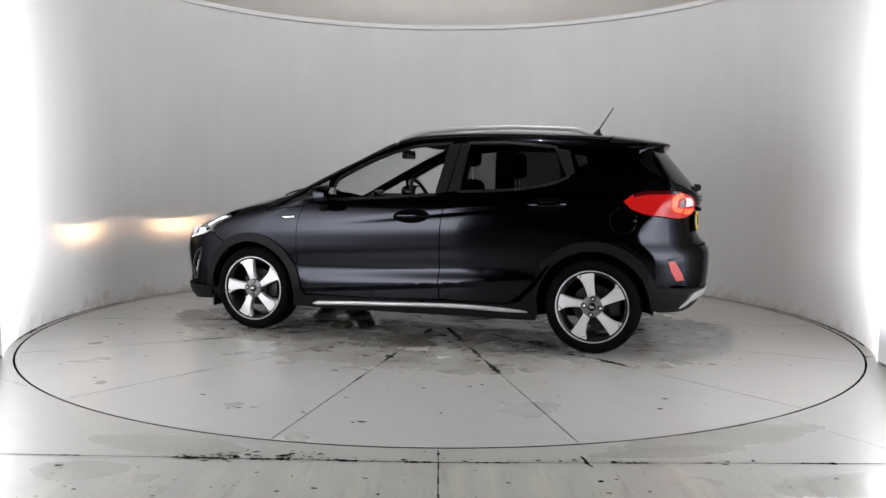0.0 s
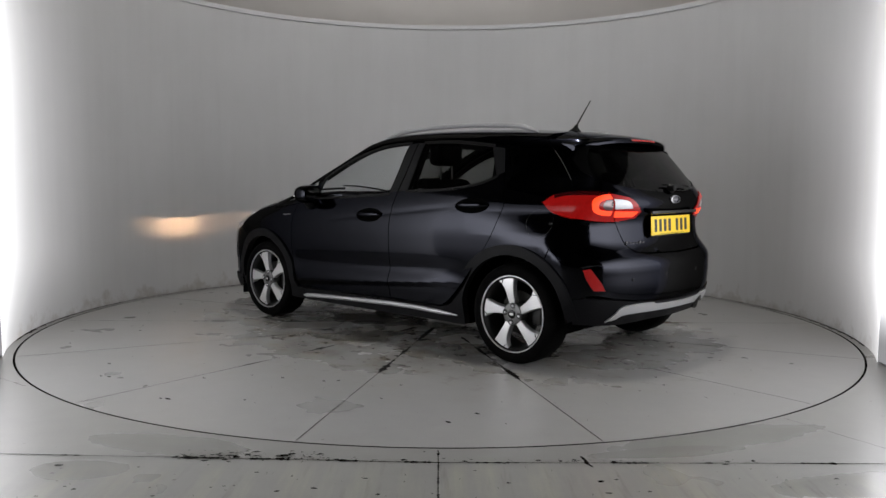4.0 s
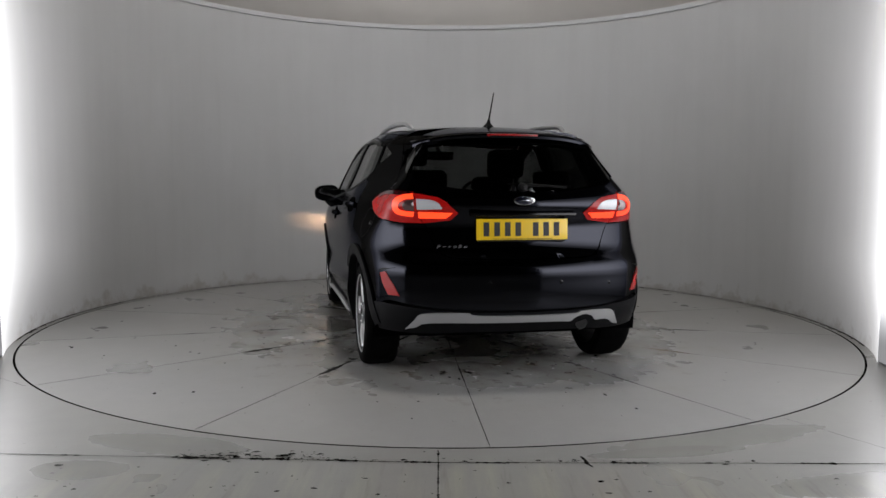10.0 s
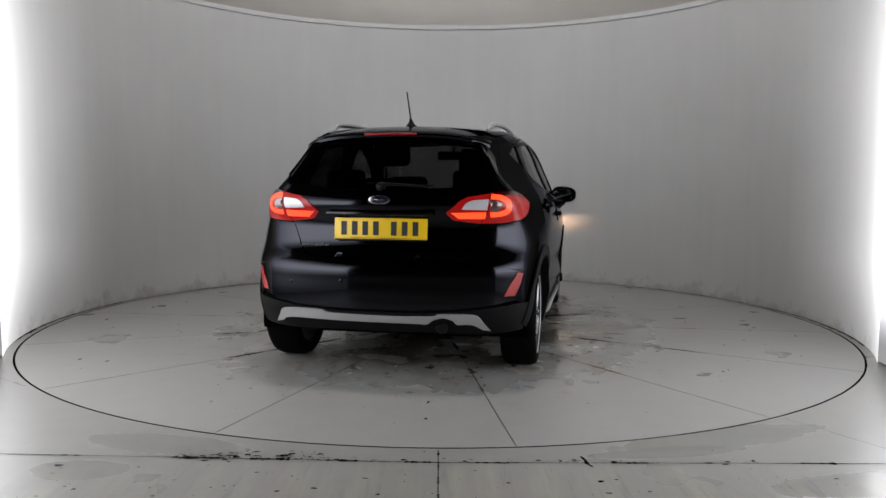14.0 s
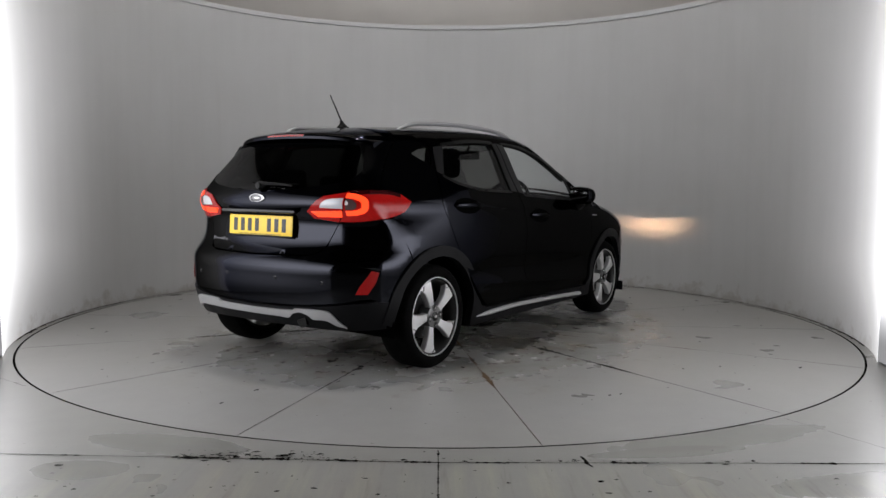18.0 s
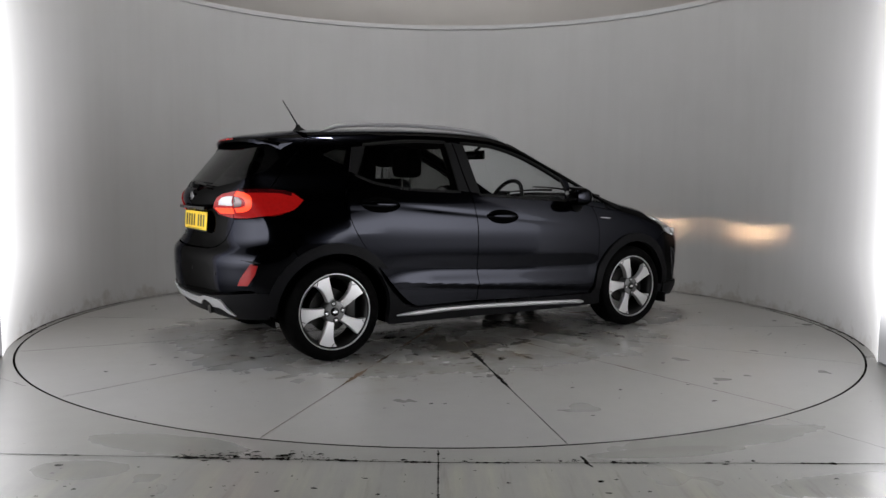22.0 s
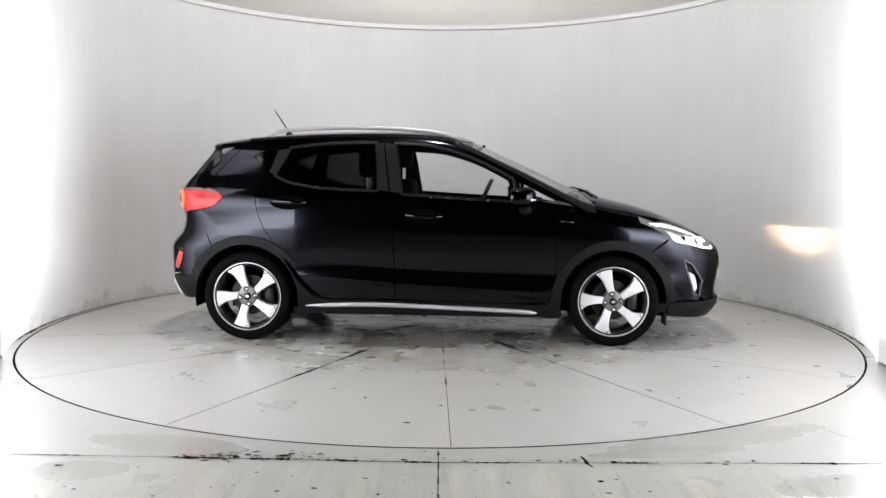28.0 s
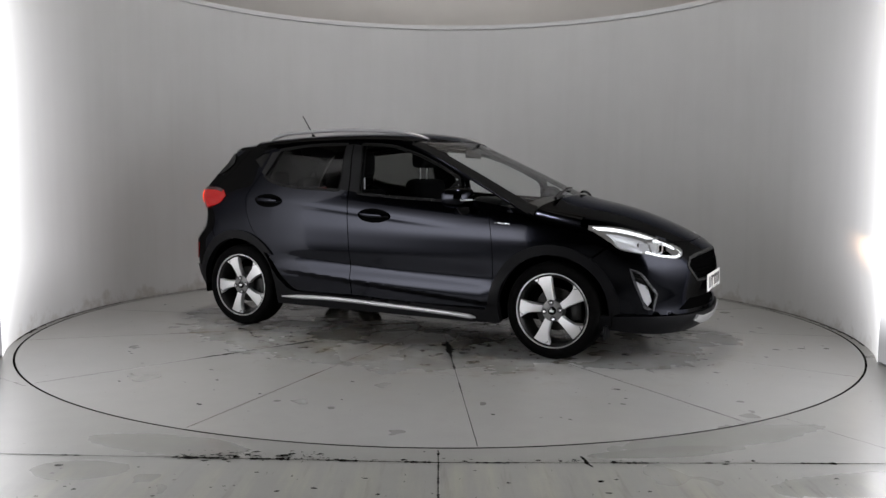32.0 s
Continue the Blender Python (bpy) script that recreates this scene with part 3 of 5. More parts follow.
def curve(pts, n=8):
    """A smooth open line through a few 2D or 3D points."""
    p = [np.array(q, float) for q in pts]
    if len(p) == 2:
        return [tuple(p[0] + (p[1] - p[0]) * i / n) for i in range(n + 1)]
    e = [2 * p[0] - p[1]] + p + [2 * p[-1] - p[-2]]
    out = []
    for i in range(1, len(e) - 2):
        a, b, c, d = e[i - 1:i + 3]
        for k in range(n):
            t = k / n
            out.append(tuple(.5 * (2 * b + (c - a) * t + (2 * a - 5 * b + 4 * c - d) * t * t + (3 * b - a - 3 * c + d) * t ** 3)))
    return out + [tuple(p[-1])]


def loop(*runs):
    """Joins runs of points to one closed outline, leaving out doubles."""
    out = []
    for run in runs:
        for q in run:
            if not out or math.dist(q, out[-1]) > 1e-5:
                out.append(tuple(q))
    if math.dist(out[0], out[-1]) < 1e-5:
        out.pop()
    return out


def resample(pts, step):
    out = []
    for i, a in enumerate(pts):
        b = pts[(i + 1) % len(pts)]
        n = max(1, int(math.dist(a, b) / step + .5))
        out += [(a[0] + (b[0] - a[0]) * k / n, a[1] + (b[1] - a[1]) * k / n) for k in range(n)]
    return out


def area(pts):
    x, y = np.array(pts).T
    return .5 * float(np.sum(x * np.roll(y, -1) - y * np.roll(x, -1)))


def inset(pts, d):
    """Moves an outline inwards by d."""
    if area(pts) < 0:
        pts = pts[::-1]
    p = np.array(pts)
    e = np.roll(p, -1, 0) - p
    n = np.c_[-e[:, 1], e[:, 0]] / np.maximum(np.linalg.norm(e, axis=1), 1e-9)[:, None]
    m = n + np.roll(n, 1, 0)
    m /= np.maximum(np.linalg.norm(m, axis=1), .5)[:, None]
    return [tuple(q) for q in p + m * d]


def inside(q, pts):
    x, y = q[:, 0], q[:, 1]
    hit = np.zeros(len(q), bool)
    for i, (ax, ay) in enumerate(pts):
        bx, by = pts[i - 1]
        if ay != by:
            hit ^= ((ay > y) != (by > y)) & (x < (bx - ax) * (y - ay) / (by - ay) + ax)
    return hit


def skin_mesh(name, on, outline, holes=(), off=0.0, step=.03, flange=.012, gap=.0022, mirror=False, crown=0.0):
    """A sheet of the car's skin within an outline, its edges folded inwards."""
    rim = resample(inset(resample(outline, step * .6), gap), step * .6)
    cuts = [resample(inset(resample(h, step * .6), -gap), step * .6) for h in holes]
    pts, edges = list(rim), [(i, (i + 1) % len(rim)) for i in range(len(rim))]
    for c in cuts:
        k = len(pts)
        pts += c
        edges += [(k + i, k + (i + 1) % len(c)) for i in range(len(c))]
    border = np.array(pts)
    lo, hi = border.min(0), border.max(0)
    nx, ny = max(2, int((hi[0] - lo[0]) / step)), max(2, int((hi[1] - lo[1]) / step))
    g = np.array([(lo[0] + (hi[0] - lo[0]) * (i + .5 * (j % 2)) / nx, lo[1] + (hi[1] - lo[1]) * j / ny) for j in range(1, ny) for i in range(nx + 1)])
    g = g[inside(g, rim)]
    for c in cuts:
        g = g[~inside(g, c)]
    if len(g):
        far = np.array([np.min(np.sum((border - q) ** 2, 1)) for q in g]) > (step * .45) ** 2
        g = g[far]
    allp = [Vector(p) for p in pts] + [Vector(q) for q in g]
    v2, _, faces, *_ = delaunay_2d_cdt(allp, edges, [], 0, 1e-6)
    v2 = np.array([tuple(q) for q in v2])
    f = np.array([tuple(t) for t in faces if len(t) == 3])
    mid = v2[f].mean(1)
    ok = inside(mid, rim)
    for c in cuts:
        ok &= ~inside(mid, c)
    f = f[ok]
    p = on(v2)
    nrm = skin_normal(p)
    p = p + nrm * off
    # wind all faces outwards
    fn = np.cross(p[f[:, 1]] - p[f[:, 0]], p[f[:, 2]] - p[f[:, 0]])
    turn = np.einsum("ij,ij->i", fn, nrm[f].mean(1)) < 0
    f[turn] = f[turn][:, ::-1]
    count = {}
    for t in f:
        for a, b in ((t[0], t[1]), (t[1], t[2]), (t[2], t[0])):
            count[(a, b)] = 1
    free = [(a, b) for a, b in count if (b, a) not in count]
    vs, fs, ns = [tuple(q) for q in p], [tuple(int(i) for i in t) for t in f], []
    for t in fs:
        ns += [nrm[i] for i in t]
    if flange:
        n0 = len(vs)
        back = {}
        for a, b in free:
            for i in (a, b):
                if i not in back:
                    back[i] = len(vs)
                    vs.append(tuple(p[i] - nrm[i] * flange))
        for a, b in free:
            fs.append((int(b), int(a), back[a], back[b]))
            w = np.cross(p[b] - p[a], nrm[a])
            w /= max(np.linalg.norm(w), 1e-9)
            ns += [w, w, w, w]
    if mirror:
        vs = [(x, -y, z) for x, y, z in vs]
        out, k = [], 0
        flipped = []
        for t in fs:
            out.append(t[::-1])
            seg = ns[k:k + len(t)][::-1]
            flipped += [(q[0], -q[1], q[2]) for q in seg]
            k += len(t)
        fs, ns = out, flipped
    me = bpy.data.meshes.new(name)
    me.from_pydata(vs, [], fs)
    me.shade_smooth()
    me.normals_split_custom_set([tuple(float(c) for c in q) for q in ns])
    return me


def panel(name, on, outline, mat, parent=None, label="", sides=(1, -1), **more):
    """A skin panel on the left (1), the right (-1) or both sides of the car. Returns its objects."""
    return [part(name, skin_mesh(name, on, outline, mirror=s < 0, **more), mat, parent or CAR, label) for s in sides]


def both(pts):
    """Closes a left half outline, from the middle round to the middle, with its mirror image."""
    return loop(pts, [(-x, y) for x, y in pts[::-1]])


# outlines on the side, as (x, z)
WHEEL_F, WHEEL_R, AXLE_Z = 1.2425, -1.2425, .305
B_LINE = [(-.219, .306), (-.218, .424), (-.226, .61), (-.232, .804), (-.260, 1.029), (-.300, 1.257), (-.322, 1.388)]
DOOR_FRONT = [(.805, .294), (.834, .322), (.856, .551), (.850, .740), (.831, .851), (.802, .925)]
DOOR_REAR = [(-.66, .302), (-.719, .319), (-.832, .415), (-.985, .605), (-1.097, .757), (-1.150, .871), (-1.176, .965), (-1.160, 1.022), (-1.106, 1.156), (-1.052, 1.318)]
ROOF_SIDE = [(-1.30, 1.366), (-1.05, 1.392), (-.642, 1.414), (-.322, 1.418), (-.05, 1.410), (.12, 1.384), (.34, 1.296), (.60, 1.168), (.90, 1.012), (1.115, .898)]
FRAME_TOP = [(-1.052, 1.326), (-.90, 1.362), (-.642, 1.384), (-.322, 1.388), (-.05, 1.374), (.12, 1.342), (.34, 1.262), (.50, 1.182), (.603, 1.118)]


def arch(cx, r, a0, a1, n=24, cz=AXLE_Z):
    return [(cx + r * math.cos(radians(a0 + (a1 - a0) * i / n)), cz + r * math.sin(radians(a0 + (a1 - a0) * i / n))) for i in range(n + 1)]


frame_line = curve(FRAME_TOP, 6)
f_top = [q for q in frame_line if q[0] > -.32]
r_top = [q for q in frame_line if q[0] < -.324]
f_glass = loop(curve([(-.182, 1.016), (-.205, 1.16), (-.240, 1.360)]), curve([(-.240, 1.360), (-.02, 1.345), (.10, 1.318), (.264, 1.268), (.42, 1.198), (.566, 1.120)]),
               curve([(.566, 1.120), (.588, 1.05), (.598, .972)]), curve([(.598, .972), (.157, .994), (-.182, 1.016)]))
r_glass = loop(curve([(-.344, 1.036), (-.35, 1.16), (-.372, 1.362)]), curve([(-.372, 1.362), (-.66, 1.358), (-.966, 1.328)]), curve([(-.966, 1.328), (-1.012, 1.23), (-1.062, 1.137)]),
               curve([(-1.062, 1.137), (-.953, 1.092), (-.757, 1.057), (-.565, 1.045), (-.344, 1.036)]))
q_glass = loop(curve([(-1.242, 1.264), (-1.15, 1.302), (-1.078, 1.320)]), curve([(-1.078, 1.320), (-1.098, 1.262), (-1.128, 1.200)]), curve([(-1.128, 1.200), (-1.18, 1.226), (-1.242, 1.264)]))
t_glass = loop([(.642, 1.116), (.642, .992)], curve([(.642, .992), (.80, .968), (1.0, .936)]), curve([(1.0, .936), (.85, 1.012), (.642, 1.116)]))

front_doors = panel("front_door", on_side, loop(curve(B_LINE), f_top, curve([(.603, 1.118), (.622, 1.05), (.640, .965)], 4), [(.640, .965), (.802, .925)], curve(DOOR_FRONT[::-1]),
                    curve([(.805, .294), (.30, .291), (-.219, .306)])), PAINT, holes=[f_glass], label="glossy black front door", step=.0095)
rear_doors = panel("rear_door", on_side, loop(curve([(x - .002, z) for x, z in B_LINE]), r_top[::-1], curve(DOOR_REAR[::-1]), curve([(-.66, .302), (-.45, .303), (-.221, .306)])),
                   PAINT, holes=[r_glass], label="glossy black rear door", step=.0095)
for d, s in zip(front_doors, (1, -1)):
    part("window", skin_mesh("window", on_side, f_glass, off=-.006, flange=.003, gap=-.008, mirror=s < 0), GLASS, d, "clear side window")
for d, s in zip(rear_doors, (1, -1)):
    part("window", skin_mesh("window", on_side, r_glass, off=-.006, flange=.003, gap=-.008, mirror=s < 0), PRIVACY, d, "dark tinted side window")

for front, rear, s in zip(front_doors, rear_doors, (1, -1)):
    part("pillar_cover", skin_mesh("pillar_cover", on_side, [(-.256, 1.03), (-.186, 1.02), (-.207, 1.16), (-.240, 1.352), (-.312, 1.362), (-.297, 1.257)], off=.0022, flange=.003, gap=.001, step=.02, mirror=s < 0), PILLAR, front)
    part("pillar_cover", skin_mesh("pillar_cover", on_side, [(-.266, 1.03), (-.304, 1.257), (-.318, 1.362), (-.370, 1.358), (-.348, 1.16), (-.342, 1.04)], off=.0022, flange=.003, gap=.001, step=.02, mirror=s < 0), PILLAR, rear)
    part("pillar_cover", skin_mesh("pillar_cover", on_side, [(-.968, 1.322), (-1.014, 1.23), (-1.062, 1.14), (-1.104, 1.158), (-1.054, 1.310)], off=.0022, flange=.003, gap=.001, step=.02, mirror=s < 0), PILLAR, rear)

# hood line, from the cowl to the nose, as (x, y)
HOOD_SIDE = [(1.118, .742), (1.25, .735), (1.40, .700), (1.544, .612), (1.677, .540), (1.80, .492), (1.895, .430)]
HOOD_NOSE = [(1.895, .430), (1.945, .22), (1.957, 0)]
hood_edge = curve(HOOD_SIDE, 6)
hood3 = on_top(hood_edge)
fender_top = [(x, z) for x, y, z in hood3 if x < 1.412]
LAMP_LOW = [(1.409, .700, .842), (1.49, .742, .812), (1.567, .757, .773), (1.625, .775, .715), (1.70, .752, .692), (1.833, .684, .668), (1.90, .635, .652), (1.945, .572, .648)]
LAMP_TIP = [(1.945, .572, .648), (1.965, .52, .66), (1.948, .46, .690)]
LAMP_TOP = [(1.948, .46, .690), (1.905, .445, .718), (1.814, .482, .756), (1.677, .533, .804), (1.544, .607, .838), (1.409, .700, .848)]

panel("front_fender", on_side, loop(curve(DOOR_FRONT), [(.802, .925)], curve([(.802, .925), (.95, .905), (1.118, .884)], 5), fender_top,
      [(1.412, .838), (1.49, .808), (1.567, .765), (1.59, .728)], [(1.59, .728), (1.441, .612)], arch(WHEEL_F, .385, 52, 180), [(.855, .290)]), PAINT, label="glossy black front fender")
panel("bonnet", on_top, loop([(1.16, 0)], curve([(1.16, 0), (1.145, .35), (1.118, .742)], 6), hood_edge, curve(HOOD_NOSE, 6), [(x, -y) for x, y in curve(HOOD_NOSE, 6)[::-1]],
      [(x, -y) for x, y in hood_edge[::-1]], [(x, -y) for x, y in curve([(1.16, 0), (1.145, .35), (1.118, .742)], 6)[::-1]]), PAINT, sides=(1,), label="glossy black bonnet")

# pillars and roof frame: one piece a side, from the scuttle over the doors to the tail
roof_line = curve(ROOF_SIDE, 6)
roof3 = on_side(roof_line)
HATCH_SIDE = [(-1.30, 1.366), (-1.42, 1.245), (-1.548, 1.10), (-1.60, 1.052)]
panel("roof_frame", on_side, loop(frame_line, curve([(.603, 1.118), (.622, 1.05), (.640, .965)], 4), [(.640, .965), (.802, .925)], curve([(.802, .925), (.95, .905), (1.113, .886)], 5), roof_line[::-1],
      curve([(-1.30, 1.366), (-1.2, 1.352), (-1.052, 1.326)], 4)), PAINT, holes=[t_glass], label="glossy black roof frame and pillars")
panel("quarter_panel", on_side, loop(curve([(-1.052, 1.326), (-1.2, 1.352), (-1.30, 1.366)], 4), curve(HATCH_SIDE), curve([(-1.60, 1.044), (-1.52, 1.028), (-1.445, .982)], 5),
      curve([(-1.445, .982), (-1.515, .920), (-1.585, .893)], 5), [(-1.585, .893), (-1.463, .616)], arch(WHEEL_R, .395, 122, 30), curve([(-.985, .605), (-1.097, .757), (-1.150, .871), (-1.176, .965), (-1.160, 1.022), (-1.106, 1.156), (-1.052, 1.318)])),
      PAINT, holes=[q_glass], label="glossy black rear quarter panel")
panel("quarter_window", on_side, q_glass, PRIVACY, off=-.005, flange=.003, gap=-.006, label="small dark tinted quarter window")
panel("corner_window", on_side, t_glass, GLASS, off=-.005, flange=.003, gap=-.006, label="small triangular corner window")
roof_xy = [(float(x), float(y)) for x, y, z in roof3 if -1.31 < x < .165]
roof_front = [(roof_xy[-1][0], roof_xy[-1][1]), (.26, .40), (.285, .2), (.29, 0)]
panel("roof", on_top, loop([(-1.30, 0)], [(-1.30, roof_xy[0][1])], roof_xy, curve(roof_front, 5), [(x, -y) for x, y in curve(roof_front, 5)[::-1]], [(x, -y) for x, y in roof_xy[::-1]], [(-1.30, -roof_xy[0][1])]),
      PAINT, sides=(1,), label="glossy black roof skin", step=.04)
shield = [(float(x), float(y)) for x, y, z in roof3 if .17 < x < 1.12]
cowl = curve([(1.115, shield[-1][1]), (1.15, .35), (1.165, 0)], 6)
panel("windscreen", on_top, loop(curve(roof_front, 5)[::-1], shield, cowl, [(x, -y) for x, y in cowl[::-1]], [(x, -y) for x, y in shield[::-1]], [(x, -y) for x, y in curve(roof_front, 5)]),
      GLASS, sides=(1,), label="clear laminated windscreen", off=-.003, flange=.004, step=.04)
# black pillar trim over the screen's sides, and the printed border inside it
panel("pillar_trim", on_top, loop([(x, y + .010) for x, y in shield], [(x, y - .029 - .024 * (x - .17)) for x, y in shield[::-1]]), PILLAR_TRIM, off=.0018, flange=.006, step=.018, label="black windscreen pillar trim")
pillar_edge = [q for q in roof_line if .15 < q[0] < 1.10]
panel("pillar_edge", on_side, loop([(x, z - .001) for x, z in pillar_edge], [(x, z - .021) for x, z in pillar_edge[::-1]]), PILLAR_TRIM, off=.0014, flange=.004, step=.012)
panel("screen_border", on_top, loop([(x, y - .028 - .024 * (x - .17)) for x, y in shield], [(x, y - .048 - .036 * (x - .17)) for x, y in shield[::-1]]), PILLAR_TRIM, off=-.0005, flange=.001, step=.018)

# tail
SEAM = [(-1.60, .752, 1.052), (-1.70, .690, 1.052), (-1.772, .612, 1.046), (-1.790, .592, 1.0), (-1.80, .57, .90), (-1.806, .55, .86), (-1.835, .49, .745), (-1.865, .44, .705), (-1.885, .36, .690), (-1.90, 0, .684)]
top_side = on_side(curve(HATCH_SIDE))
seam_uv = curve(tail_uv(SEAM), 6)
hatch_half = loop(tail_uv([tuple(q) for q in top_side]), seam_uv)
hatch_half = [(0, 1.355)] + hatch_half
window_half = loop([(0, 1.318)], curve([(0, 1.318), (.45, 1.318), (.725, 1.297)], 5), curve([(.725, 1.297), (.76, 1.24), (.742, 1.16), (.665, 1.105)], 5), curve([(.665, 1.105), (.52, 1.078), (.3, 1.056), (0, 1.043)], 5))
hatch = panel("tailgate", on_tail, both(hatch_half), PAINT, sides=(1,), holes=[both(window_half)], label="glossy black tailgate")[0]
part("window", skin_mesh("window", on_tail, both(window_half), off=-.004, flange=.003, gap=-.01), DEEP_PRIVACY, hatch, "dark tinted rear window")
bump_top = loop(tail_uv([(-1.90, 0, .680), (-1.885, .36, .686), (-1.865, .445, .70), (-1.835, .495, .742), (-1.806, .556, .868)]),
                tail_uv([(-1.75, .66, .872), (-1.69, .748, .884), (-1.627, .784, .892), (-1.585, .80, .893)]), tail_uv([(-1.463, .822, .616)]),
                [tail_uv([tuple(q)])[0] for q in on_side(arch(WHEEL_R, .395, 124, 176, 8))])
LOW_LINE = [(.62, .436), (.45, .418), (.25, .410), (0, .408)]
end = bump_top[-1]
low = curve([end, (.80, .452)] + LOW_LINE, 5)
rear_bumper = panel("rear_bumper", on_tail, both(loop(bump_top, low)), PAINT, sides=(1,), label="glossy black rear bumper")[0]
arch_end = [tail_uv([tuple(q)])[0] for q in on_side(arch(WHEEL_R, .40, 160, 176, 4))]
panel("bumper_valance", on_tail, both(loop([(0, .402)], curve([(u, z - .006) for u, z in LOW_LINE[::-1]], 4), curve([(.62, .430), (.80, .444), (end[0] - .005, .44)], 4), arch_end, [(arch_end[-1][0], .285)], curve([(arch_end[-1][0], .285), (.6, .275), (.3, .285), (0, .285)], 5))),
      CLAD, sides=(1,), off=.006, flange=.03, label="grained dark grey lower bumper")
skid_top = [(-.66, .30), (-.60, .345), (-.555, .385), (-.50, .398), (-.33, .399), (-.26, .386), (.24, .388), (.32, .404), (.56, .398), (.63, .355), (.70, .305)]
skid_y = [(math.atan2(y, .91 - .12 * y * y), z) for y, z in skid_top]
skid_low = [(math.atan2(y, .91 - .12 * y * y), z) for y, z in [(.62, .318), (.53, .345), (.2, .346), (-.18, .344), (-.27, .340), (-.30, .362), (-.355, .377), (-.41, .362), (-.44, .340), (-.52, .340), (-.60, .308)]]
panel("skid_plate", on_tail, loop(curve(skid_y, 5), curve(skid_low, 3)), TRIM, sides=(1,), off=.016, flange=.03, step=.02, label="silver rear skid plate strip")

# nose
nose_top = loop([(0, .756)], nose_uv([tuple(q) for q in on_top(curve(HOOD_NOSE[::-1], 6))]), nose_uv([(1.948, .458, .688)]), nose_uv(curve(LAMP_TIP[::-1], 4)), nose_uv(curve(LAMP_LOW[::-1], 4)[:17]),
                nose_uv([(1.59, .786, .724), (1.441, .817, .612)]), [nose_uv([tuple(q)])[0] for q in on_side(arch(WHEEL_F, .385, 50, 2, 8))])
grille = both(loop([(0, .672)], curve([(0, .672), (.3, .664), (.44, .648)], 4), curve([(.44, .648), (.475, .60), (.42, .545), (.36, .500)], 4), [(.36, .5), (0, .49)]))
intake = both(loop([(0, .395)], [(.42, .395), (.52, .335), (0, .325)]))
POD = [(1.706, .767, .592), (1.774, .742, .566), (1.863, .683, .44), (1.843, .689, .338), (1.795, .72, .350), (1.722, .757, .529)]
pod = nose_uv(POD)
pod_r = [(-a, z) for a, z in pod]
front_bumper = panel("front_bumper", on_nose, both(loop(nose_top, curve([nose_top[-1], (.70, .312), (.4, .305), (0, .302)], 5))), PAINT, sides=(1,), holes=[grille, intake, pod, pod_r], label="glossy black front bumper")[0]
panel("front_valance", on_nose, both(loop([(0, .298)], curve([(0, .298), (.4, .300), (.70, .306), (.985, .30)], 5), [(.985, .215)], curve([(.985, .215), (.6, .195), (0, .20)], 5))), CLAD, sides=(1,), off=.012, flange=.05,
      label="grained dark grey front splitter")
panel("splitter_strip", on_nose, both(loop([(0, .268)], curve([(0, .268), (.25, .275), (.36, .292)], 4), [(.40, .262)], curve([(.40, .262), (.25, .232), (0, .228)], 4))), TRIM, sides=(1,), off=.024, flange=.02, label="silver front skid strip")
grille_back = panel("grille_mesh", on_nose, grille, DARK, sides=(1,), off=-.03, gap=-.02, flange=0, step=.02)
panel("lower_grille", on_nose, intake, DARK, sides=(1,), off=-.03, gap=-.02, flange=0, step=.02)
part("grille_frame", skin_mesh("grille_frame", on_nose, inset(grille, -.003), holes=[inset(grille, .012)], off=.003, step=.02, flange=.015, gap=0), SATIN, grille_back[0])
for k in range(6):
    z = .515 + .026 * k
    w = .35 + .9 * min(k * .022, .08)
    part("grille_rib", skin_mesh("grille_rib", on_nose, [(-w, z), (w, z), (w, z + .007), (-w, z + .007)], off=-.012, step=.03, flange=.012, gap=0), DARK, grille_back[0])

# grained plastic round the arches and along the sills
for cx, r0, r1, lead in ((WHEEL_F, .352, .416, 0), (WHEEL_R, .360, .424, 1)):
    a0, a1 = (2, 178)
    outer, inner = arch(cx, r1, a0, a1, 36), arch(cx, r0, a1 + 4, a0 - 4, 36)
    if lead:
        outer = [(-.70, .298), (-.765, .318)] + curve([(-.78, .325), (-.89, .435), (-.975, .575)], 5) + arch(cx, r1, 36, a1, 30)
        inner = arch(cx, r0, a1 + 4, -8, 36) + [(-.88, .20), (-.70, .20)]
    else:
        outer = arch(cx, r1, a0, 168, 34) + [(.825, .335), (.80, .285), (.72, .285)]
        inner = [(.72, .20), (.88, .20)] + arch(cx, r0, 196, a0 - 4, 36)
    panel("arch_cladding", on_side, loop(outer, inner), CLAD, off=.012, flange=.05, gap=.001, step=.022, label="grained dark grey wheel arch trim")
panel("sill_cladding", on_side, loop([(-.70, .298)], curve([(-.70, .298), (0, .293), (.72, .285)], 6), [(.72, .195), (-.70, .20)]), CLAD, off=.010, flange=.05, gap=.001, label="grained dark grey sill trim")
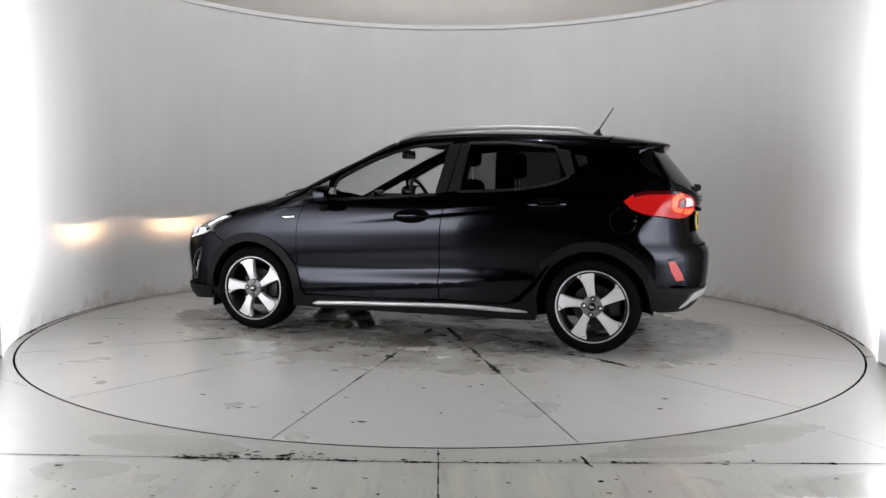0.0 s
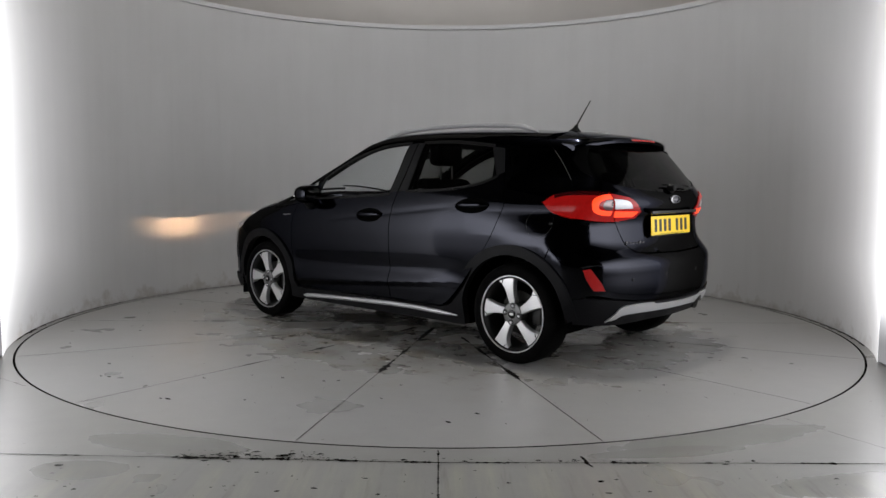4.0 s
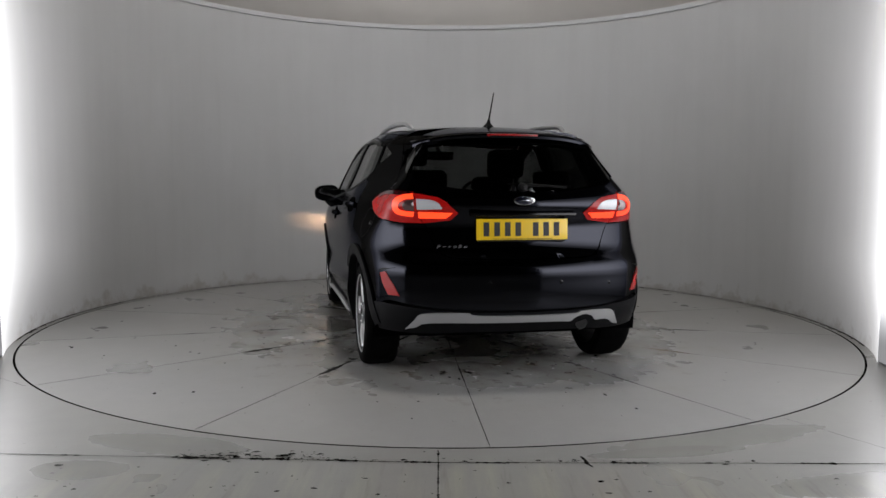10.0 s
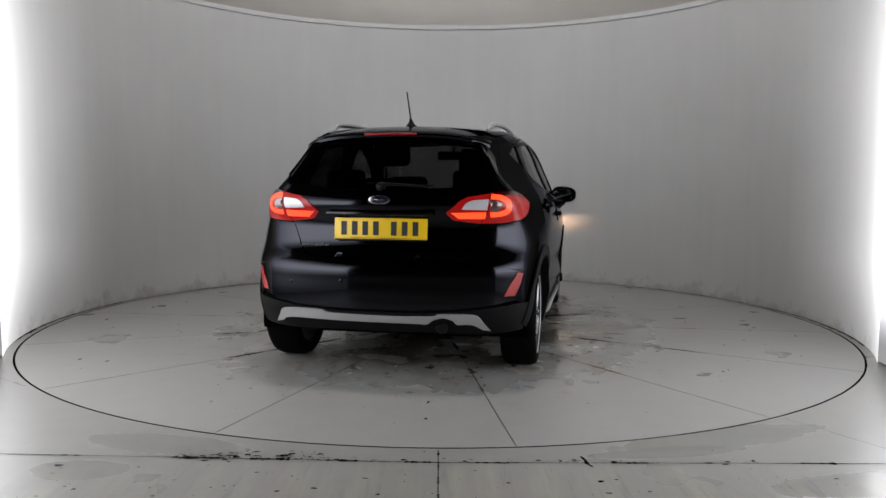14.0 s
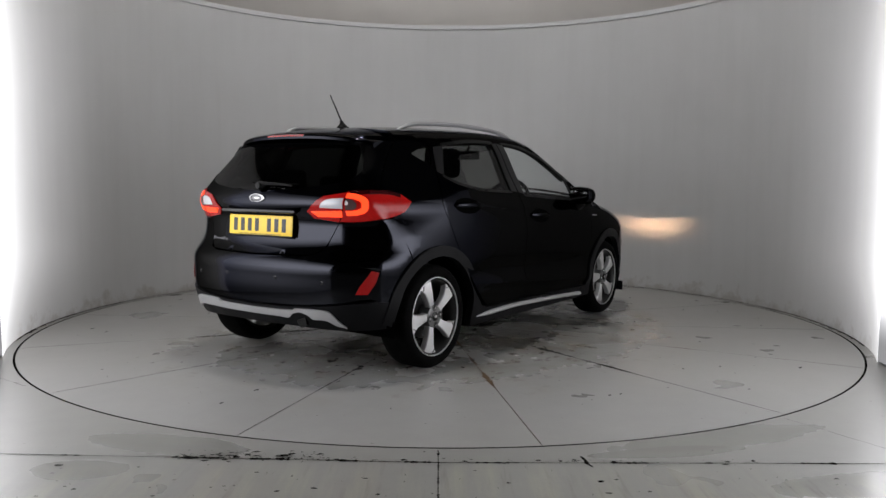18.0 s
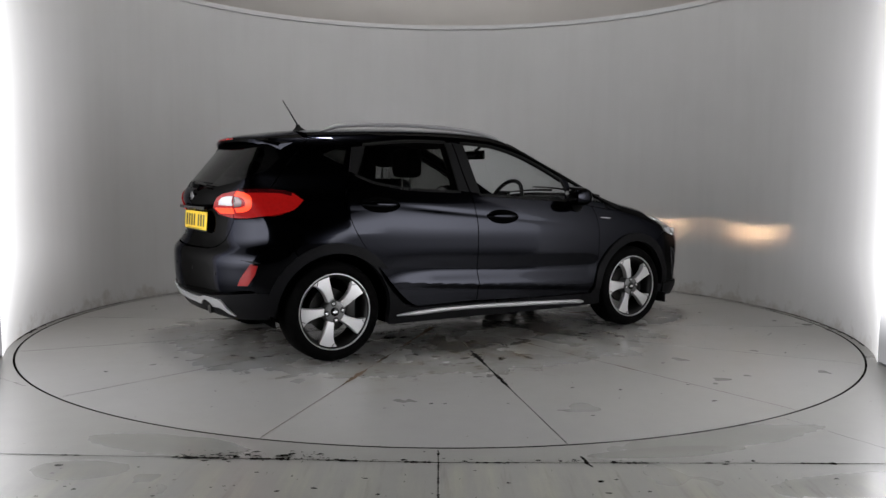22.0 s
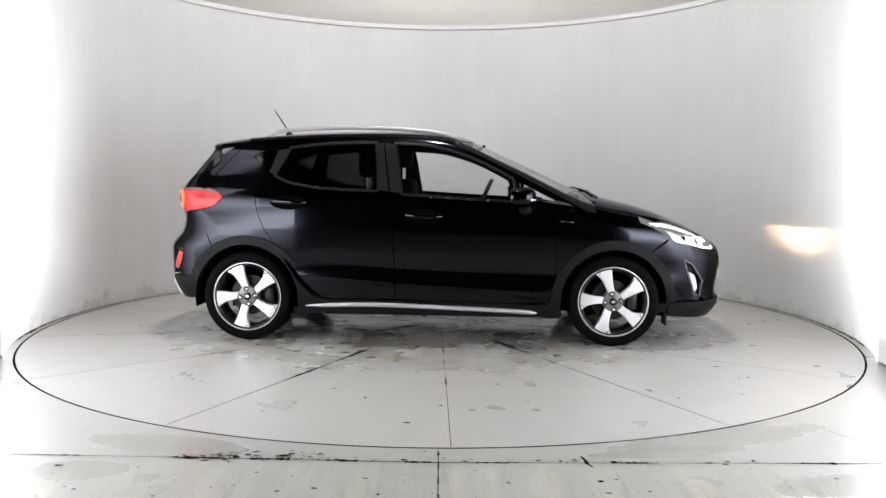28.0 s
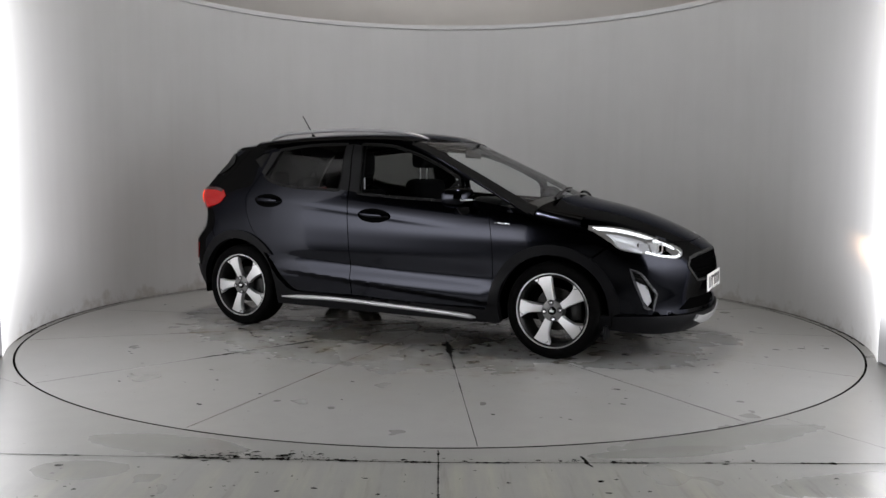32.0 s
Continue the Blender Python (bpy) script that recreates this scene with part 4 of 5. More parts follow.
for s in (1, -1):
    bm = bmesh.new()
    mid = curve([(-.83, .254), (-.38, .268), (.16, .254), (.60, .236), (.735, .226)], 8)
    tube(bm, [(p[0], s * (p[1] + .018), p[2]) for p in on_side(mid)], lambda t: .004 + .011 * min(1, 12 * min(t, 1 - t)), 10)
    part("sill_strip", bm, TRIM, CAR, "silver sill strip")
    # pillars behind the joints of the doors
    pillar = [(-.375, .98), (-.165, .98), (-.225, 1.40), (-.40, 1.40)]
    part("pillar", skin_mesh("pillar", on_side, pillar, off=-.018, flange=.02, step=.05, mirror=s < 0), SATIN, CAR)
    pillar = [(-1.02, 1.10), (-1.16, 1.05), (-1.135, 1.19), (-1.06, 1.36), (-.97, 1.36)]
    part("pillar", skin_mesh("pillar", on_side, pillar, off=-.018, flange=.02, step=.05, mirror=s < 0), SATIN, CAR)
    rail = [q for q in frame_line if q[0] < .60]
    rail = [(x, z + .022) for x, z in rail] + [(x, z - .012) for x, z in rail[::-1]]
    part("roof_rib", skin_mesh("roof_rib", on_side, rail, off=-.018, flange=.02, step=.05, mirror=s < 0), SATIN, CAR)

# dark shell behind the joints, and the floor pan
for s in (1, -1):
    shell = loop([(-1.50, .62)], [(-1.55, 1.0), (-1.2, 1.02), (-1.05, 1.05), (-.6, 1.02), (0, .98), (.62, .95), (1.1, .86), (1.40, .80), (1.5, .7)], arch(WHEEL_F, .36, 60, 178), [(.86, .22), (-.86, .22)], arch(WHEEL_R, .365, 0, 110))
    part("inner_panel", skin_mesh("inner_panel", on_side, shell, off=-.022, flange=0, mirror=s < 0, step=.06), DARK, CAR)
    for cx in (WHEEL_F, WHEEL_R):
        bm = bmesh.new()
        lathe(bm, [(.362, .30), (.372, .79)], 40, "Y", -12, 192)
        lathe(bm, [(0, .50), (.2, .50), (.372, .50)], 40, "Y", -12, 192)
        for q in bm.verts:
            q.co = Vector((q.co.x + cx, q.co.y * s, q.co.z + AXLE_Z))
        part("wheel_well", bm, DARK, CAR)
bm = bmesh.new()
box(bm, (-1.45, -.50, .19), (1.93, .50, .25))
box(bm, (-1.78, -.50, .34), (-1.45, .50, .38))
box(bm, (-.84, -.78, .19), (.84, .78, .24))
box(bm, (1.62, -.60, .20), (1.88, .60, .25))
part("floor_pan", bm, DARK, CAR)
for name, lo, hi in (("bulkhead", (1.02, -.72, .3), (1.12, .72, .86)), ("boot_wall", (-1.62, -.62, .35), (-1.55, .62, 1.0)), ("crash_beam", (1.66, -.50, .27), (1.69, .50, .60)), ("crash_beam", (-1.72, -.62, .36), (-1.68, .62, .84))):
    bm = bmesh.new()
    box(bm, lo, hi)
    part(name, bm, DARK, CAR)


# ---- wheels ----
def wheel(cx, s):
    """A five-spoke alloy wheel; s is the side of the car (1 left, -1 right)."""
    hub = new("wheel")
    hub.parent = CAR
    hub.location = (cx, s * .718, .3065)
    hub.rotation_euler = (0, 0, 0 if s > 0 else math.pi)
    tagged(hub, "five-spoke machined alloy wheel with low-profile tyre")
    # outer face towards +y
    bm = bmesh.new()
    lathe(bm, [(.230, -.10), (.248, -.104), (.277, -.102), (.297, -.09), (.3062, -.065), (.3072, 0), (.3062, .06), (.2985, .085), (.290, .096), (.268, .103), (.248, .103), (.236, .097), (.231, .09)], 72, "Y")
    part("tyre", bm, RUBBER, hub)
    bm = bmesh.new()
    lathe(bm, [(.230, -.10), (.209, -.085), (.199, .0), (.204, .06), (.216, .085), (.226, .093)], 72, "Y")
    part("rim_barrel", bm, ALLOY_DARK, hub)
    bm = bmesh.new()
    lathe(bm, [(.2278, .084), (.2284, .094), (.2300, .0985), (.2335, .098), (.235, .093), (.2325, .088)], 72, "Y")
    part("rim_lip", bm, ALLOY, hub)
    rot = {(1, 1): -11, (1, -1): -13, (-1, 1): -8, (-1, -1): -19}[(1 if cx > 0 else -1, s)]
    for i in range(5):
        a = radians(90 + rot + 72 * i)
        bm = bmesh.new()
        # blade: radius, edge, edge, height; wide at the rim, leaning to one side
        rows = []
        for r, w0, w1, h in ((.045, -.018, .024, .078), (.075, -.020, .024, .083), (.105, -.024, .024, .087), (.135, -.031, .026, .0885), (.165, -.041, .029, .0885), (.190, -.058, .032, .087), (.209, -.078, .036, .0855), (.2215, -.092, .039, .0835)):
            row = []
            for w, dh in ((w0 - .003, -.036), (w0 - .001, -.004), (w0 + .003, 0), ((w0 + w1) / 2, .0008), (w1 - .003, 0), (w1 + .001, -.004), (w1 + .003, -.036)):
                ro = math.sqrt(max(r * r - w * w * .35, 0))
                row.append(bm.verts.new((ro * math.cos(a) - w * math.sin(a), h + dh, ro * math.sin(a) + w * math.cos(a))))
            rows.append(row)
        for p, q in zip(rows, rows[1:]):
            for k in range(6):
                bm.faces.new((p[k], q[k], q[k + 1], p[k + 1]))
        sp = part("spoke", bm, ALLOY, hub)
        # dark notch where the blade meets the rim
        bm = bmesh.new()
        for c in ([(.2225, -.043), (.2225, -.0385), (.197, -.046), (.197, -.0505)], [(.1975, -.046), (.200, -.0495), (.190, -.0575), (.1875, -.054)]):
            t = [bm.verts.new((q * math.cos(a) - w2 * math.sin(a), .0895, q * math.sin(a) + w2 * math.cos(a))) for q, w2 in c]
            u = [bm.verts.new((q.co.x, .082, q.co.z)) for q in t]
            bm.faces.new(t)
            for k in range(4):
                bm.faces.new((t[k], u[k], u[(k + 1) % 4], t[(k + 1) % 4]))
        part("notch", bm, ALLOY_DARK, sp)
    bm = bmesh.new()
    lathe(bm, [(0, .088), (.03, .0885), (.060, .0885), (.066, .085), (.070, .07), (.070, .02)], 40, "Y")
    part("hub_plate", bm, HUB_GREY, hub)
    bm = bmesh.new()
    lathe(bm, [(0, .096), (.022, .0955), (.027, .092), (.027, .085)], 28, "Y")
    part("centre_cap", bm, GLOSS, hub)
    bm = bmesh.new()
    lathe(bm, [(0, .0975), (.015, .0972), (.0155, .0955)], 20, "Y")
    for q in bm.verts:
        q.co.z *= .55
    part("cap_badge", bm, CHROME, hub)
    for i in range(4):
        a = radians((97 if s > 0 else 82) + 90 * i)
        for nm, mt, prof in (("nut", CHROME, [(0, .095), (.007, .095), (.0095, .0925), (.0095, .085)]), ("nut_pocket", INK, [(.0094, .0893), (.0185, .0896), (.0195, .0887)])):
            bm = bmesh.new()
            lathe(bm, prof, 12, "Y")
            for q in bm.verts:
                q.co.x += .052 * math.cos(a)
                q.co.z += .052 * math.sin(a)
            part(nm, bm, mt, hub)
    bm = bmesh.new()
    lathe(bm, [(.05, .005), (.135, .005), (.135, -.015), (.05, -.015)], 48, "Y")
    part("brake_disc", bm, STEEL, hub)
    bm = bmesh.new()
    box(bm, (-.17, -.04, -.06), (-.10, .03, .06), .012)
    part("brake_caliper", bm, ALLOY_DARK, hub)
    return hub


for cx in (WHEEL_F, WHEEL_R):
    for s in (1, -1):
        wheel(cx, s)


# ---- lamps ----
def band(path, width):
    """The outline of a stripe along a 2D path."""
    p = np.array(curve(path, 6))
    d = np.gradient(p, axis=0)
    n = np.c_[-d[:, 1], d[:, 0]] / np.linalg.norm(d, axis=1)[:, None] * width / 2
    return [tuple(q) for q in p + n] + [tuple(q) for q in (p - n)[::-1]]


OUTER = [(-1.445, .812, .982), (-1.52, .79, 1.026), (-1.60, .765, 1.042), (-1.70, .70, 1.046), (-1.772, .612, 1.042)]
OUTER_IN = [(-1.772, .612, 1.042), (-1.790, .594, 1.0), (-1.80, .572, .90), (-1.804, .560, .874)]
OUTER_LOW = [(-1.804, .560, .874), (-1.75, .66, .876), (-1.69, .748, .888), (-1.627, .784, .896), (-1.515, .81, .924), (-1.445, .812, .982)]
INNER = [(-1.774, .604, 1.038), (-1.825, .47, 1.016), (-1.842, .425, .992), (-1.852, .36, .932), (-1.842, .405, .892), (-1.804, .548, .873)]
outer_uv = loop(curve(tail_uv(OUTER), 5), curve(tail_uv(OUTER_IN), 5), curve(tail_uv(OUTER_LOW), 5))
inner_uv = loop(tail_uv(INNER), curve(tail_uv([(-1.802, .556, .873), (-1.798, .566, .90), (-1.787, .588, 1.0), (-1.774, .604, 1.042)]), 4))
for s in (1, -1):
    lamp = part("tail_lamp", skin_mesh("tail_lamp", on_tail, outer_uv, off=.006, step=.02, flange=.03, mirror=s < 0), RED, CAR, "lit red tail lamp with glowing hook")
    for nm, shape, mt, lift in (
            ("light_bar", band([(.590, 1.018), (.638, 1.012), (.674, .988), (.674, .948), (.640, .930), (.586, .925)], .025), TAIL_GLOW, .0085),
            ("reverse_lens", [(.590, 1.002), (.624, .997), (.644, .980), (.644, .960), (.632, .948), (.586, .942)], SMOKED, .0075)):
        part(nm, skin_mesh(nm, on_back, shape, off=lift, step=.012, flange=.004, gap=0, mirror=s < 0), mt, lamp)
    part("upper_band", skin_mesh("upper_band", on_tail, loop(curve(tail_uv(OUTER[1:]), 5), curve(tail_uv([(x, y, z - .022) for x, y, z in OUTER[1:][::-1]]), 5)), off=.0078, step=.015, flange=.003, gap=.001, mirror=s < 0), DEEP_RED, lamp)
    lamp = part("tailgate_lamp", skin_mesh("tailgate_lamp", on_tail, inner_uv, off=.006, step=.02, flange=.03, mirror=s < 0), RED, hatch, "lit red and clear tailgate lamp")
    for nm, shape, mt, lift in (
            ("light_bar", [(.566, .938), (.385, .934), (.420, .904), (.558, .904)], TAIL_GLOW, .0085),
            ("reverse_lens", loop(curve([(.578, 1.004), (.50, .998), (.462, .982), (.442, .954)], 5), [(.442, .954), (.572, .950)]), WHITE_LENS, .0075)):
        part(nm, skin_mesh(nm, on_back, shape, off=lift, step=.012, flange=.004, gap=0, mirror=s < 0), mt, lamp)
    part("reflector", skin_mesh("reflector", on_tail, loop(tail_uv([(-1.752, .747, .616), (-1.706, .767, .606), (-1.724, .759, .55), (-1.765, .736, .484), (-1.826, .69, .484), (-1.806, .705, .53)])), off=.004, step=.015, mirror=s < 0), REFLECTOR, rear_bumper, "red corner reflector")
    part("reflector_slot", skin_mesh("reflector_slot", on_tail, loop(tail_uv([(-1.80, .70, .637), (-1.73, .755, .633), (-1.69, .77, .622), (-1.705, .765, .612), (-1.757, .744, .622)])), off=.002, step=.015, mirror=s < 0), SATIN, rear_bumper)

# head lamps
lamp_outline = loop(curve(nose_uv(LAMP_LOW), 4), curve(nose_uv(LAMP_TIP), 4), curve(nose_uv(LAMP_TOP), 4))
SILVER = material("lamp_reflector", (.55, .56, .58), .3, .4)
bsdf(SILVER).inputs["Emission Color"].default_value = (1, .97, .94, 1)
bsdf(SILVER).inputs["Emission Strength"].default_value = .09
BEAM_HOLE = nose_uv([(1.88, .48, .664), (1.88, .74, .664), (1.88, .74, .760), (1.88, .48, .760)])
SURROUND = material("dark_chrome", (.06, .06, .065), .42, .6)
for s in (1, -1):
    lamp = part("headlamp", skin_mesh("headlamp", on_nose, lamp_outline, holes=[BEAM_HOLE], off=-.055, step=.02, flange=-.05, gap=.004, mirror=s < 0), SILVER, CAR, "clear headlamp with white light bar, lit")
    part("lens", skin_mesh("lens", on_nose, lamp_outline, off=.001, step=.02, flange=.004, gap=.003, mirror=s < 0), LENS, lamp)
    part("light_bar", skin_mesh("light_bar", on_nose, band(nose_uv([(1.43, .688, .836), (1.544, .615, .826), (1.677, .543, .792), (1.814, .492, .742), (1.91, .47, .700), (1.935, .53, .668), (1.88, .635, .668), (1.78, .705, .692)]), .012), off=-.012, step=.012, flange=.01, gap=0, mirror=s < 0), DRL, lamp)
    # beam: a small source at the back of a dark box, let out through a shaped lens
    bm = bmesh.new()
    x0, x1, yc, zc = 1.735, 1.845, .60, .705
    for lo, hi in (((x0 - .01, -.07, -.03), (x0, .07, .03)), ((x0, -.07, -.03), (x1, -.06, .03)), ((x0, .06, -.03), (x1, .07, .03)), ((x0, -.06, .022), (x1, .06, .03)), ((x0, -.06, -.03), (x1, .06, -.022))):
        box(bm, lo, hi)
    for q in bm.verts:
        q.co = Vector((q.co.x, s * (q.co.y + yc), q.co.z + zc))
    box_ob = part("projector", bm, DARK, lamp)
    bm = bmesh.new()
    for lo, hi in (((x1 + .001, -.066, .022), (x1 + .006, .066, .030)), ((x1 + .001, -.066, -.030), (x1 + .006, .066, -.022)), ((x1 + .001, -.066, -.022), (x1 + .006, -.060, .022)), ((x1 + .001, .060, -.022), (x1 + .006, .066, .022))):
        box(bm, lo, hi)
    for q in bm.verts:
        q.co = Vector((q.co.x, s * (q.co.y + yc), q.co.z + zc))
    part("bezel", bm, SILVER, box_ob)
    bm = bmesh.new()
    box(bm, (x0 + .002, s * yc - .004, zc - .001), (x0 + .004, s * yc + .004, zc + .001))
    part("bulb", bm, BEAM, box_ob)
    bm = bmesh.new()
    bm.faces.new([bm.verts.new((x1 - .003, s * yc + y, zc + z)) for y, z in ((-.06, -.022), (.06, -.022), (.06, .022), (-.06, .022))])
    part("projector_lens", bm, BEAM_LENS, box_ob)
    bm = bmesh.new()
    for lo, hi in (((x0, -.074, .0305), (x1, .074, .033)), ((x0, -.074, -.033), (x1, .074, -.0305)), ((x0, -.074, -.03), (x1, -.0705, .03)), ((x0, .0705, -.03), (x1, .074, .03))):
        box(bm, lo, hi)
    for q in bm.verts:
        q.co = Vector((q.co.x, s * (q.co.y + yc), q.co.z + zc))
    part("cover", bm, SILVER, box_ob)
    pod_s = part("fog_pod", skin_mesh("fog_pod", on_nose, pod, off=-.035, step=.02, flange=0, gap=-.015, mirror=s < 0), SATIN, front_bumper, "dark fog lamp recess")
    part("surround", skin_mesh("surround", on_nose, inset(pod, -.002), holes=[inset(pod, .011)], off=.003, step=.012, flange=.02, gap=0, mirror=s < 0), SURROUND, pod_s, "dark chrome surround")
    part("fog_lamp", skin_mesh("fog_lamp", on_nose, nose_uv([(1.745, .748, .512), (1.812, .718, .480), (1.84, .697, .39), (1.815, .708, .362), (1.762, .735, .43)]), off=-.018, step=.012, flange=.01, gap=0, mirror=s < 0), WHITE_LENS, pod_s)
    for k in range(3):
        part("louvre", skin_mesh("louvre", on_nose, band(nose_uv([(1.724 + .006 * k, .76, .566 - .016 * k), (1.79 + .012 * k, .735, .546 - .016 * k)]), .007), off=-.008, step=.01, flange=.02, gap=0, mirror=s < 0), SATIN, pod_s)

# ---- trim ----
for s, door in zip((1, -1), front_doors):
    # mirror: shell, glass, foot
    bm = bmesh.new()
    bmesh.ops.create_uvsphere(bm, u_segments=32, v_segments=20, radius=1)
    for q in bm.verts:
        c = q.co
        sq = [math.copysign(abs(k) ** .72, k) for k in c]
        x = sq[0] * .095
        if x < -.062:
            x = -.062
        q.co = Vector((.620 + x - .012 * sq[1], s * (.880 + sq[1] * .099), 1.0 + sq[2] * (.068 - .008 * sq[1])))
    mirror = part("mirror", bm, PAINT, door, "gloss black door mirror")
    bm = bmesh.new()
    lathe(bm, [(0, 0), (.8, 0), (.86, .05), (.86, .2)], 28, "X")
    for q in bm.verts:
        sy, sz = [math.copysign(abs(k) ** .8, k) for k in (q.co.y, q.co.z)]
        q.co = Vector((.5565 + .012 * q.co.x - .011 * sy, s * (.872 + sy * .088), 1.0 + sz * .058))
    part("mirror_glass", bm, CHROME, mirror)
    bm = bmesh.new()
    tube(bm, [(.650, s * .80, .912), (.647, s * .835, .915), (.64, s * .865, .94), (.635, s * .885, .972)], lambda t: .042 - .008 * t, 12, .8)
    part("mirror_foot", bm, SATIN, mirror)
    bm = bmesh.new()
    tube(bm, [(.708, s * .82, .985), (.713, s * .87, .985), (.708, s * .92, .985), (.680, s * .962, .985)], .006, 8)
    part("indicator", bm, WHITE_LENS, mirror)


def handle(door, cx, cz, s):
    ring = [(cx + .132 * math.cos(t) + .004 * math.cos(2 * t), cz + .050 * math.sin(t) - .03 * .132 * math.cos(t)) for t in np.linspace(0, math.tau, 41)[:-1]]
    part("handle_dish", skin_mesh("handle_dish", on_side, ring, off=.0012, step=.015, flange=.004, mirror=s < 0), DARK, door)
    bm = bmesh.new()
    pts = on_side([(cx - .118 + .236 * k / 14, cz + .004 - .03 * (-.118 + .236 * k / 14)) for k in range(15)])
    line = []
    for k, p in enumerate(pts):
        u = k / 14 * 2 - 1
        line.append((p[0], s * (p[1] + .002 + .026 * (1 - abs(u) ** 4)), p[2]))
    tube(bm, line, lambda t: .011 + .004 * math.sin(t * math.pi), 10, 1.25)
    part("handle", bm, PAINT, door)


for s, fd, rd in zip((1, -1), front_doors, rear_doors):
    handle(fd, -.026, .866, s)
    handle(rd, -.946, .953, s)
    # window channel trims
    for d, g in ((fd, f_glass), (rd, r_glass)):
        part("window_seal", skin_mesh("window_seal", on_side, inset(g, -.012), holes=[inset(g, .006)], off=.0015, step=.02, flange=.01, gap=0, mirror=s < 0), SATIN, d)
    part("badge", skin_mesh("badge", on_side, [(.872, .846), (.968, .840), (.970, .834), (.874, .840)], off=.003, step=.01, flange=.003, gap=0, mirror=s < 0), CHROME, CAR)
    # roof rail
    bm = bmesh.new()
    rail = curve([(-1.19, .485, 1.400), (-1.13, .495, 1.422), (-1.02, .503, 1.446), (-.64, .512, 1.462), (-.33, .514, 1.458), (-.06, .510, 1.442), (.08, .500, 1.418), (.17, .490, 1.392), (.205, .486, 1.380)], 6)
    tube(bm, [(x, s * y, z + .012) for x, y, z in rail], lambda t: .008 + .011 * min(1, 6 * min(t, 1 - t)), 12, .8)
    part("roof_rail", bm, TRIM, CAR, "brushed silver roof rail")

# aerial
bm = bmesh.new()
lathe(bm, [(.034, 1.436), (.032, 1.446), (.020, 1.458), (.011, 1.472), (.009, 1.485), (0, 1.486)], 20)
for q in bm.verts:
    q.co.x = q.co.x * 1.5 - 1.135 - (q.co.z - 1.436) * .4
aerial = part("aerial", bm, SATIN, CAR, "black roof aerial")
bm = bmesh.new()
tube(bm, [(-1.152, 0, 1.478), (-1.258, 0, 1.640)], lambda t: .0055 - .002 * t, 8)
part("rod", bm, SATIN, aerial)

# roof spoiler with high brake lamp
bm = bmesh.new()
rows = []
for i in range(41):
    y = -.545 + 1.09 * i / 40
    yy = y * y
    back = -1.655 + .30 * yy + 5 * abs(y) ** 7
    zt = lambda x: float(TOP(x)) - .13 * yy - .045 * (abs(y) / .545) ** 5 - .012 * max(0, (-1.30 - x) / .35)
    prof = [(x, zt(x) + .001) for x in np.linspace(-1.297, back + .02, 9)]
    zr = zt(back)
    prof += [(back + .004, zr - .003), (back, zr - .012), (back + .004, zr - .026), (back + .03, zr - .036), (-1.52 + .12 * yy, zr - .052), (-1.40, zr - .055)]
    rows.append([bm.verts.new((x, y, z)) for x, z in prof])
for a, b in zip(rows, rows[1:]):
    for k in range(len(a)):
        j = (k + 1) % len(a)
        bm.faces.new((a[k], b[k], b[j], a[j]))
bm.faces.new(rows[0])
bm.faces.new(rows[-1][::-1])
spoiler = part("spoiler", bm, PAINT, hatch, "glossy black roof spoiler")
bm = bmesh.new()
rows = []
for i in range(13):
    y = -.15 + .30 * i / 12
    back = -1.655 + .30 * y * y
    zr = float(TOP(back)) - .13 * y * y - .012
    rows.append([bm.verts.new((back - .003 + dx, y, zr + dz)) for dx, dz in ((.012, -.001), (0, -.004), (-.001, -.014), (.012, -.016))])
for a, b in zip(rows, rows[1:]):
    for k in range(4):
        bm.faces.new((a[k], b[k], b[(k + 1) % 4], a[(k + 1) % 4]))
part("brake_lamp", bm, REFLECTOR, spoiler, "red high brake lamp")
for s in (1, -1):
    part("side_fin", skin_mesh("side_fin", on_tail, [(.715, 1.315), (.80, 1.30), (.86, 1.235), (.80, 1.16), (.742, 1.13), (.752, 1.24)], off=.006, step=.02, flange=.012, mirror=s < 0), GLOSS, hatch)

# rear wiper, emblem, lettering bars, plate
bm = bmesh.new()
pts = on_tail([(u, z) for u, z in ((-.02, 1.072), (.03, 1.082), (.10, 1.082), (.2, 1.078), (.30, 1.070))])
tube(bm, [(p[0] - .03, -p[1], p[2]) for p in pts], lambda t: .012 - .007 * t, 8)
p0 = pts[0]
wiper = part("rear_wiper", bm, SATIN, hatch, "black rear wiper")
bm = bmesh.new()
lathe(bm, [(0, .045), (.018, .042), (.024, .03), (.026, 0)], 16, "X")
for q in bm.verts:
    q.co = Vector((p0[0] - q.co.x, q.co.y, q.co.z + 1.07))
part("wiper_cap", bm, SATIN, wiper)
bm = bmesh.new()
tube(bm, [(p[0] - .014, -p[1], p[2] + .004) for p in on_tail([(u, 1.085 - .03 * max(0, u)) for u in np.linspace(-.10, .34, 12)])], .005, 6)
part("wiper_blade", bm, RUBBER, wiper)


def oval(name, mat, y, z, ry, rz, depth, parent, hole=0.0):
    bm = bmesh.new()
    prof = [(hole, depth), (.86, depth), (.96, depth * .8), (1.0, depth * .3), (1.0, 0)] if hole else [(0, depth), (.7, depth), (1, depth * .6), (1, 0)]
    lathe(bm, prof, 36, "X")
    x0 = float(on_back([(y, z)])[0][0])
    for q in bm.verts:
        q.co = Vector((x0 - q.co.x + .001, y + q.co.y * ry, z + q.co.z * rz))
    return part(name, bm, mat, parent)


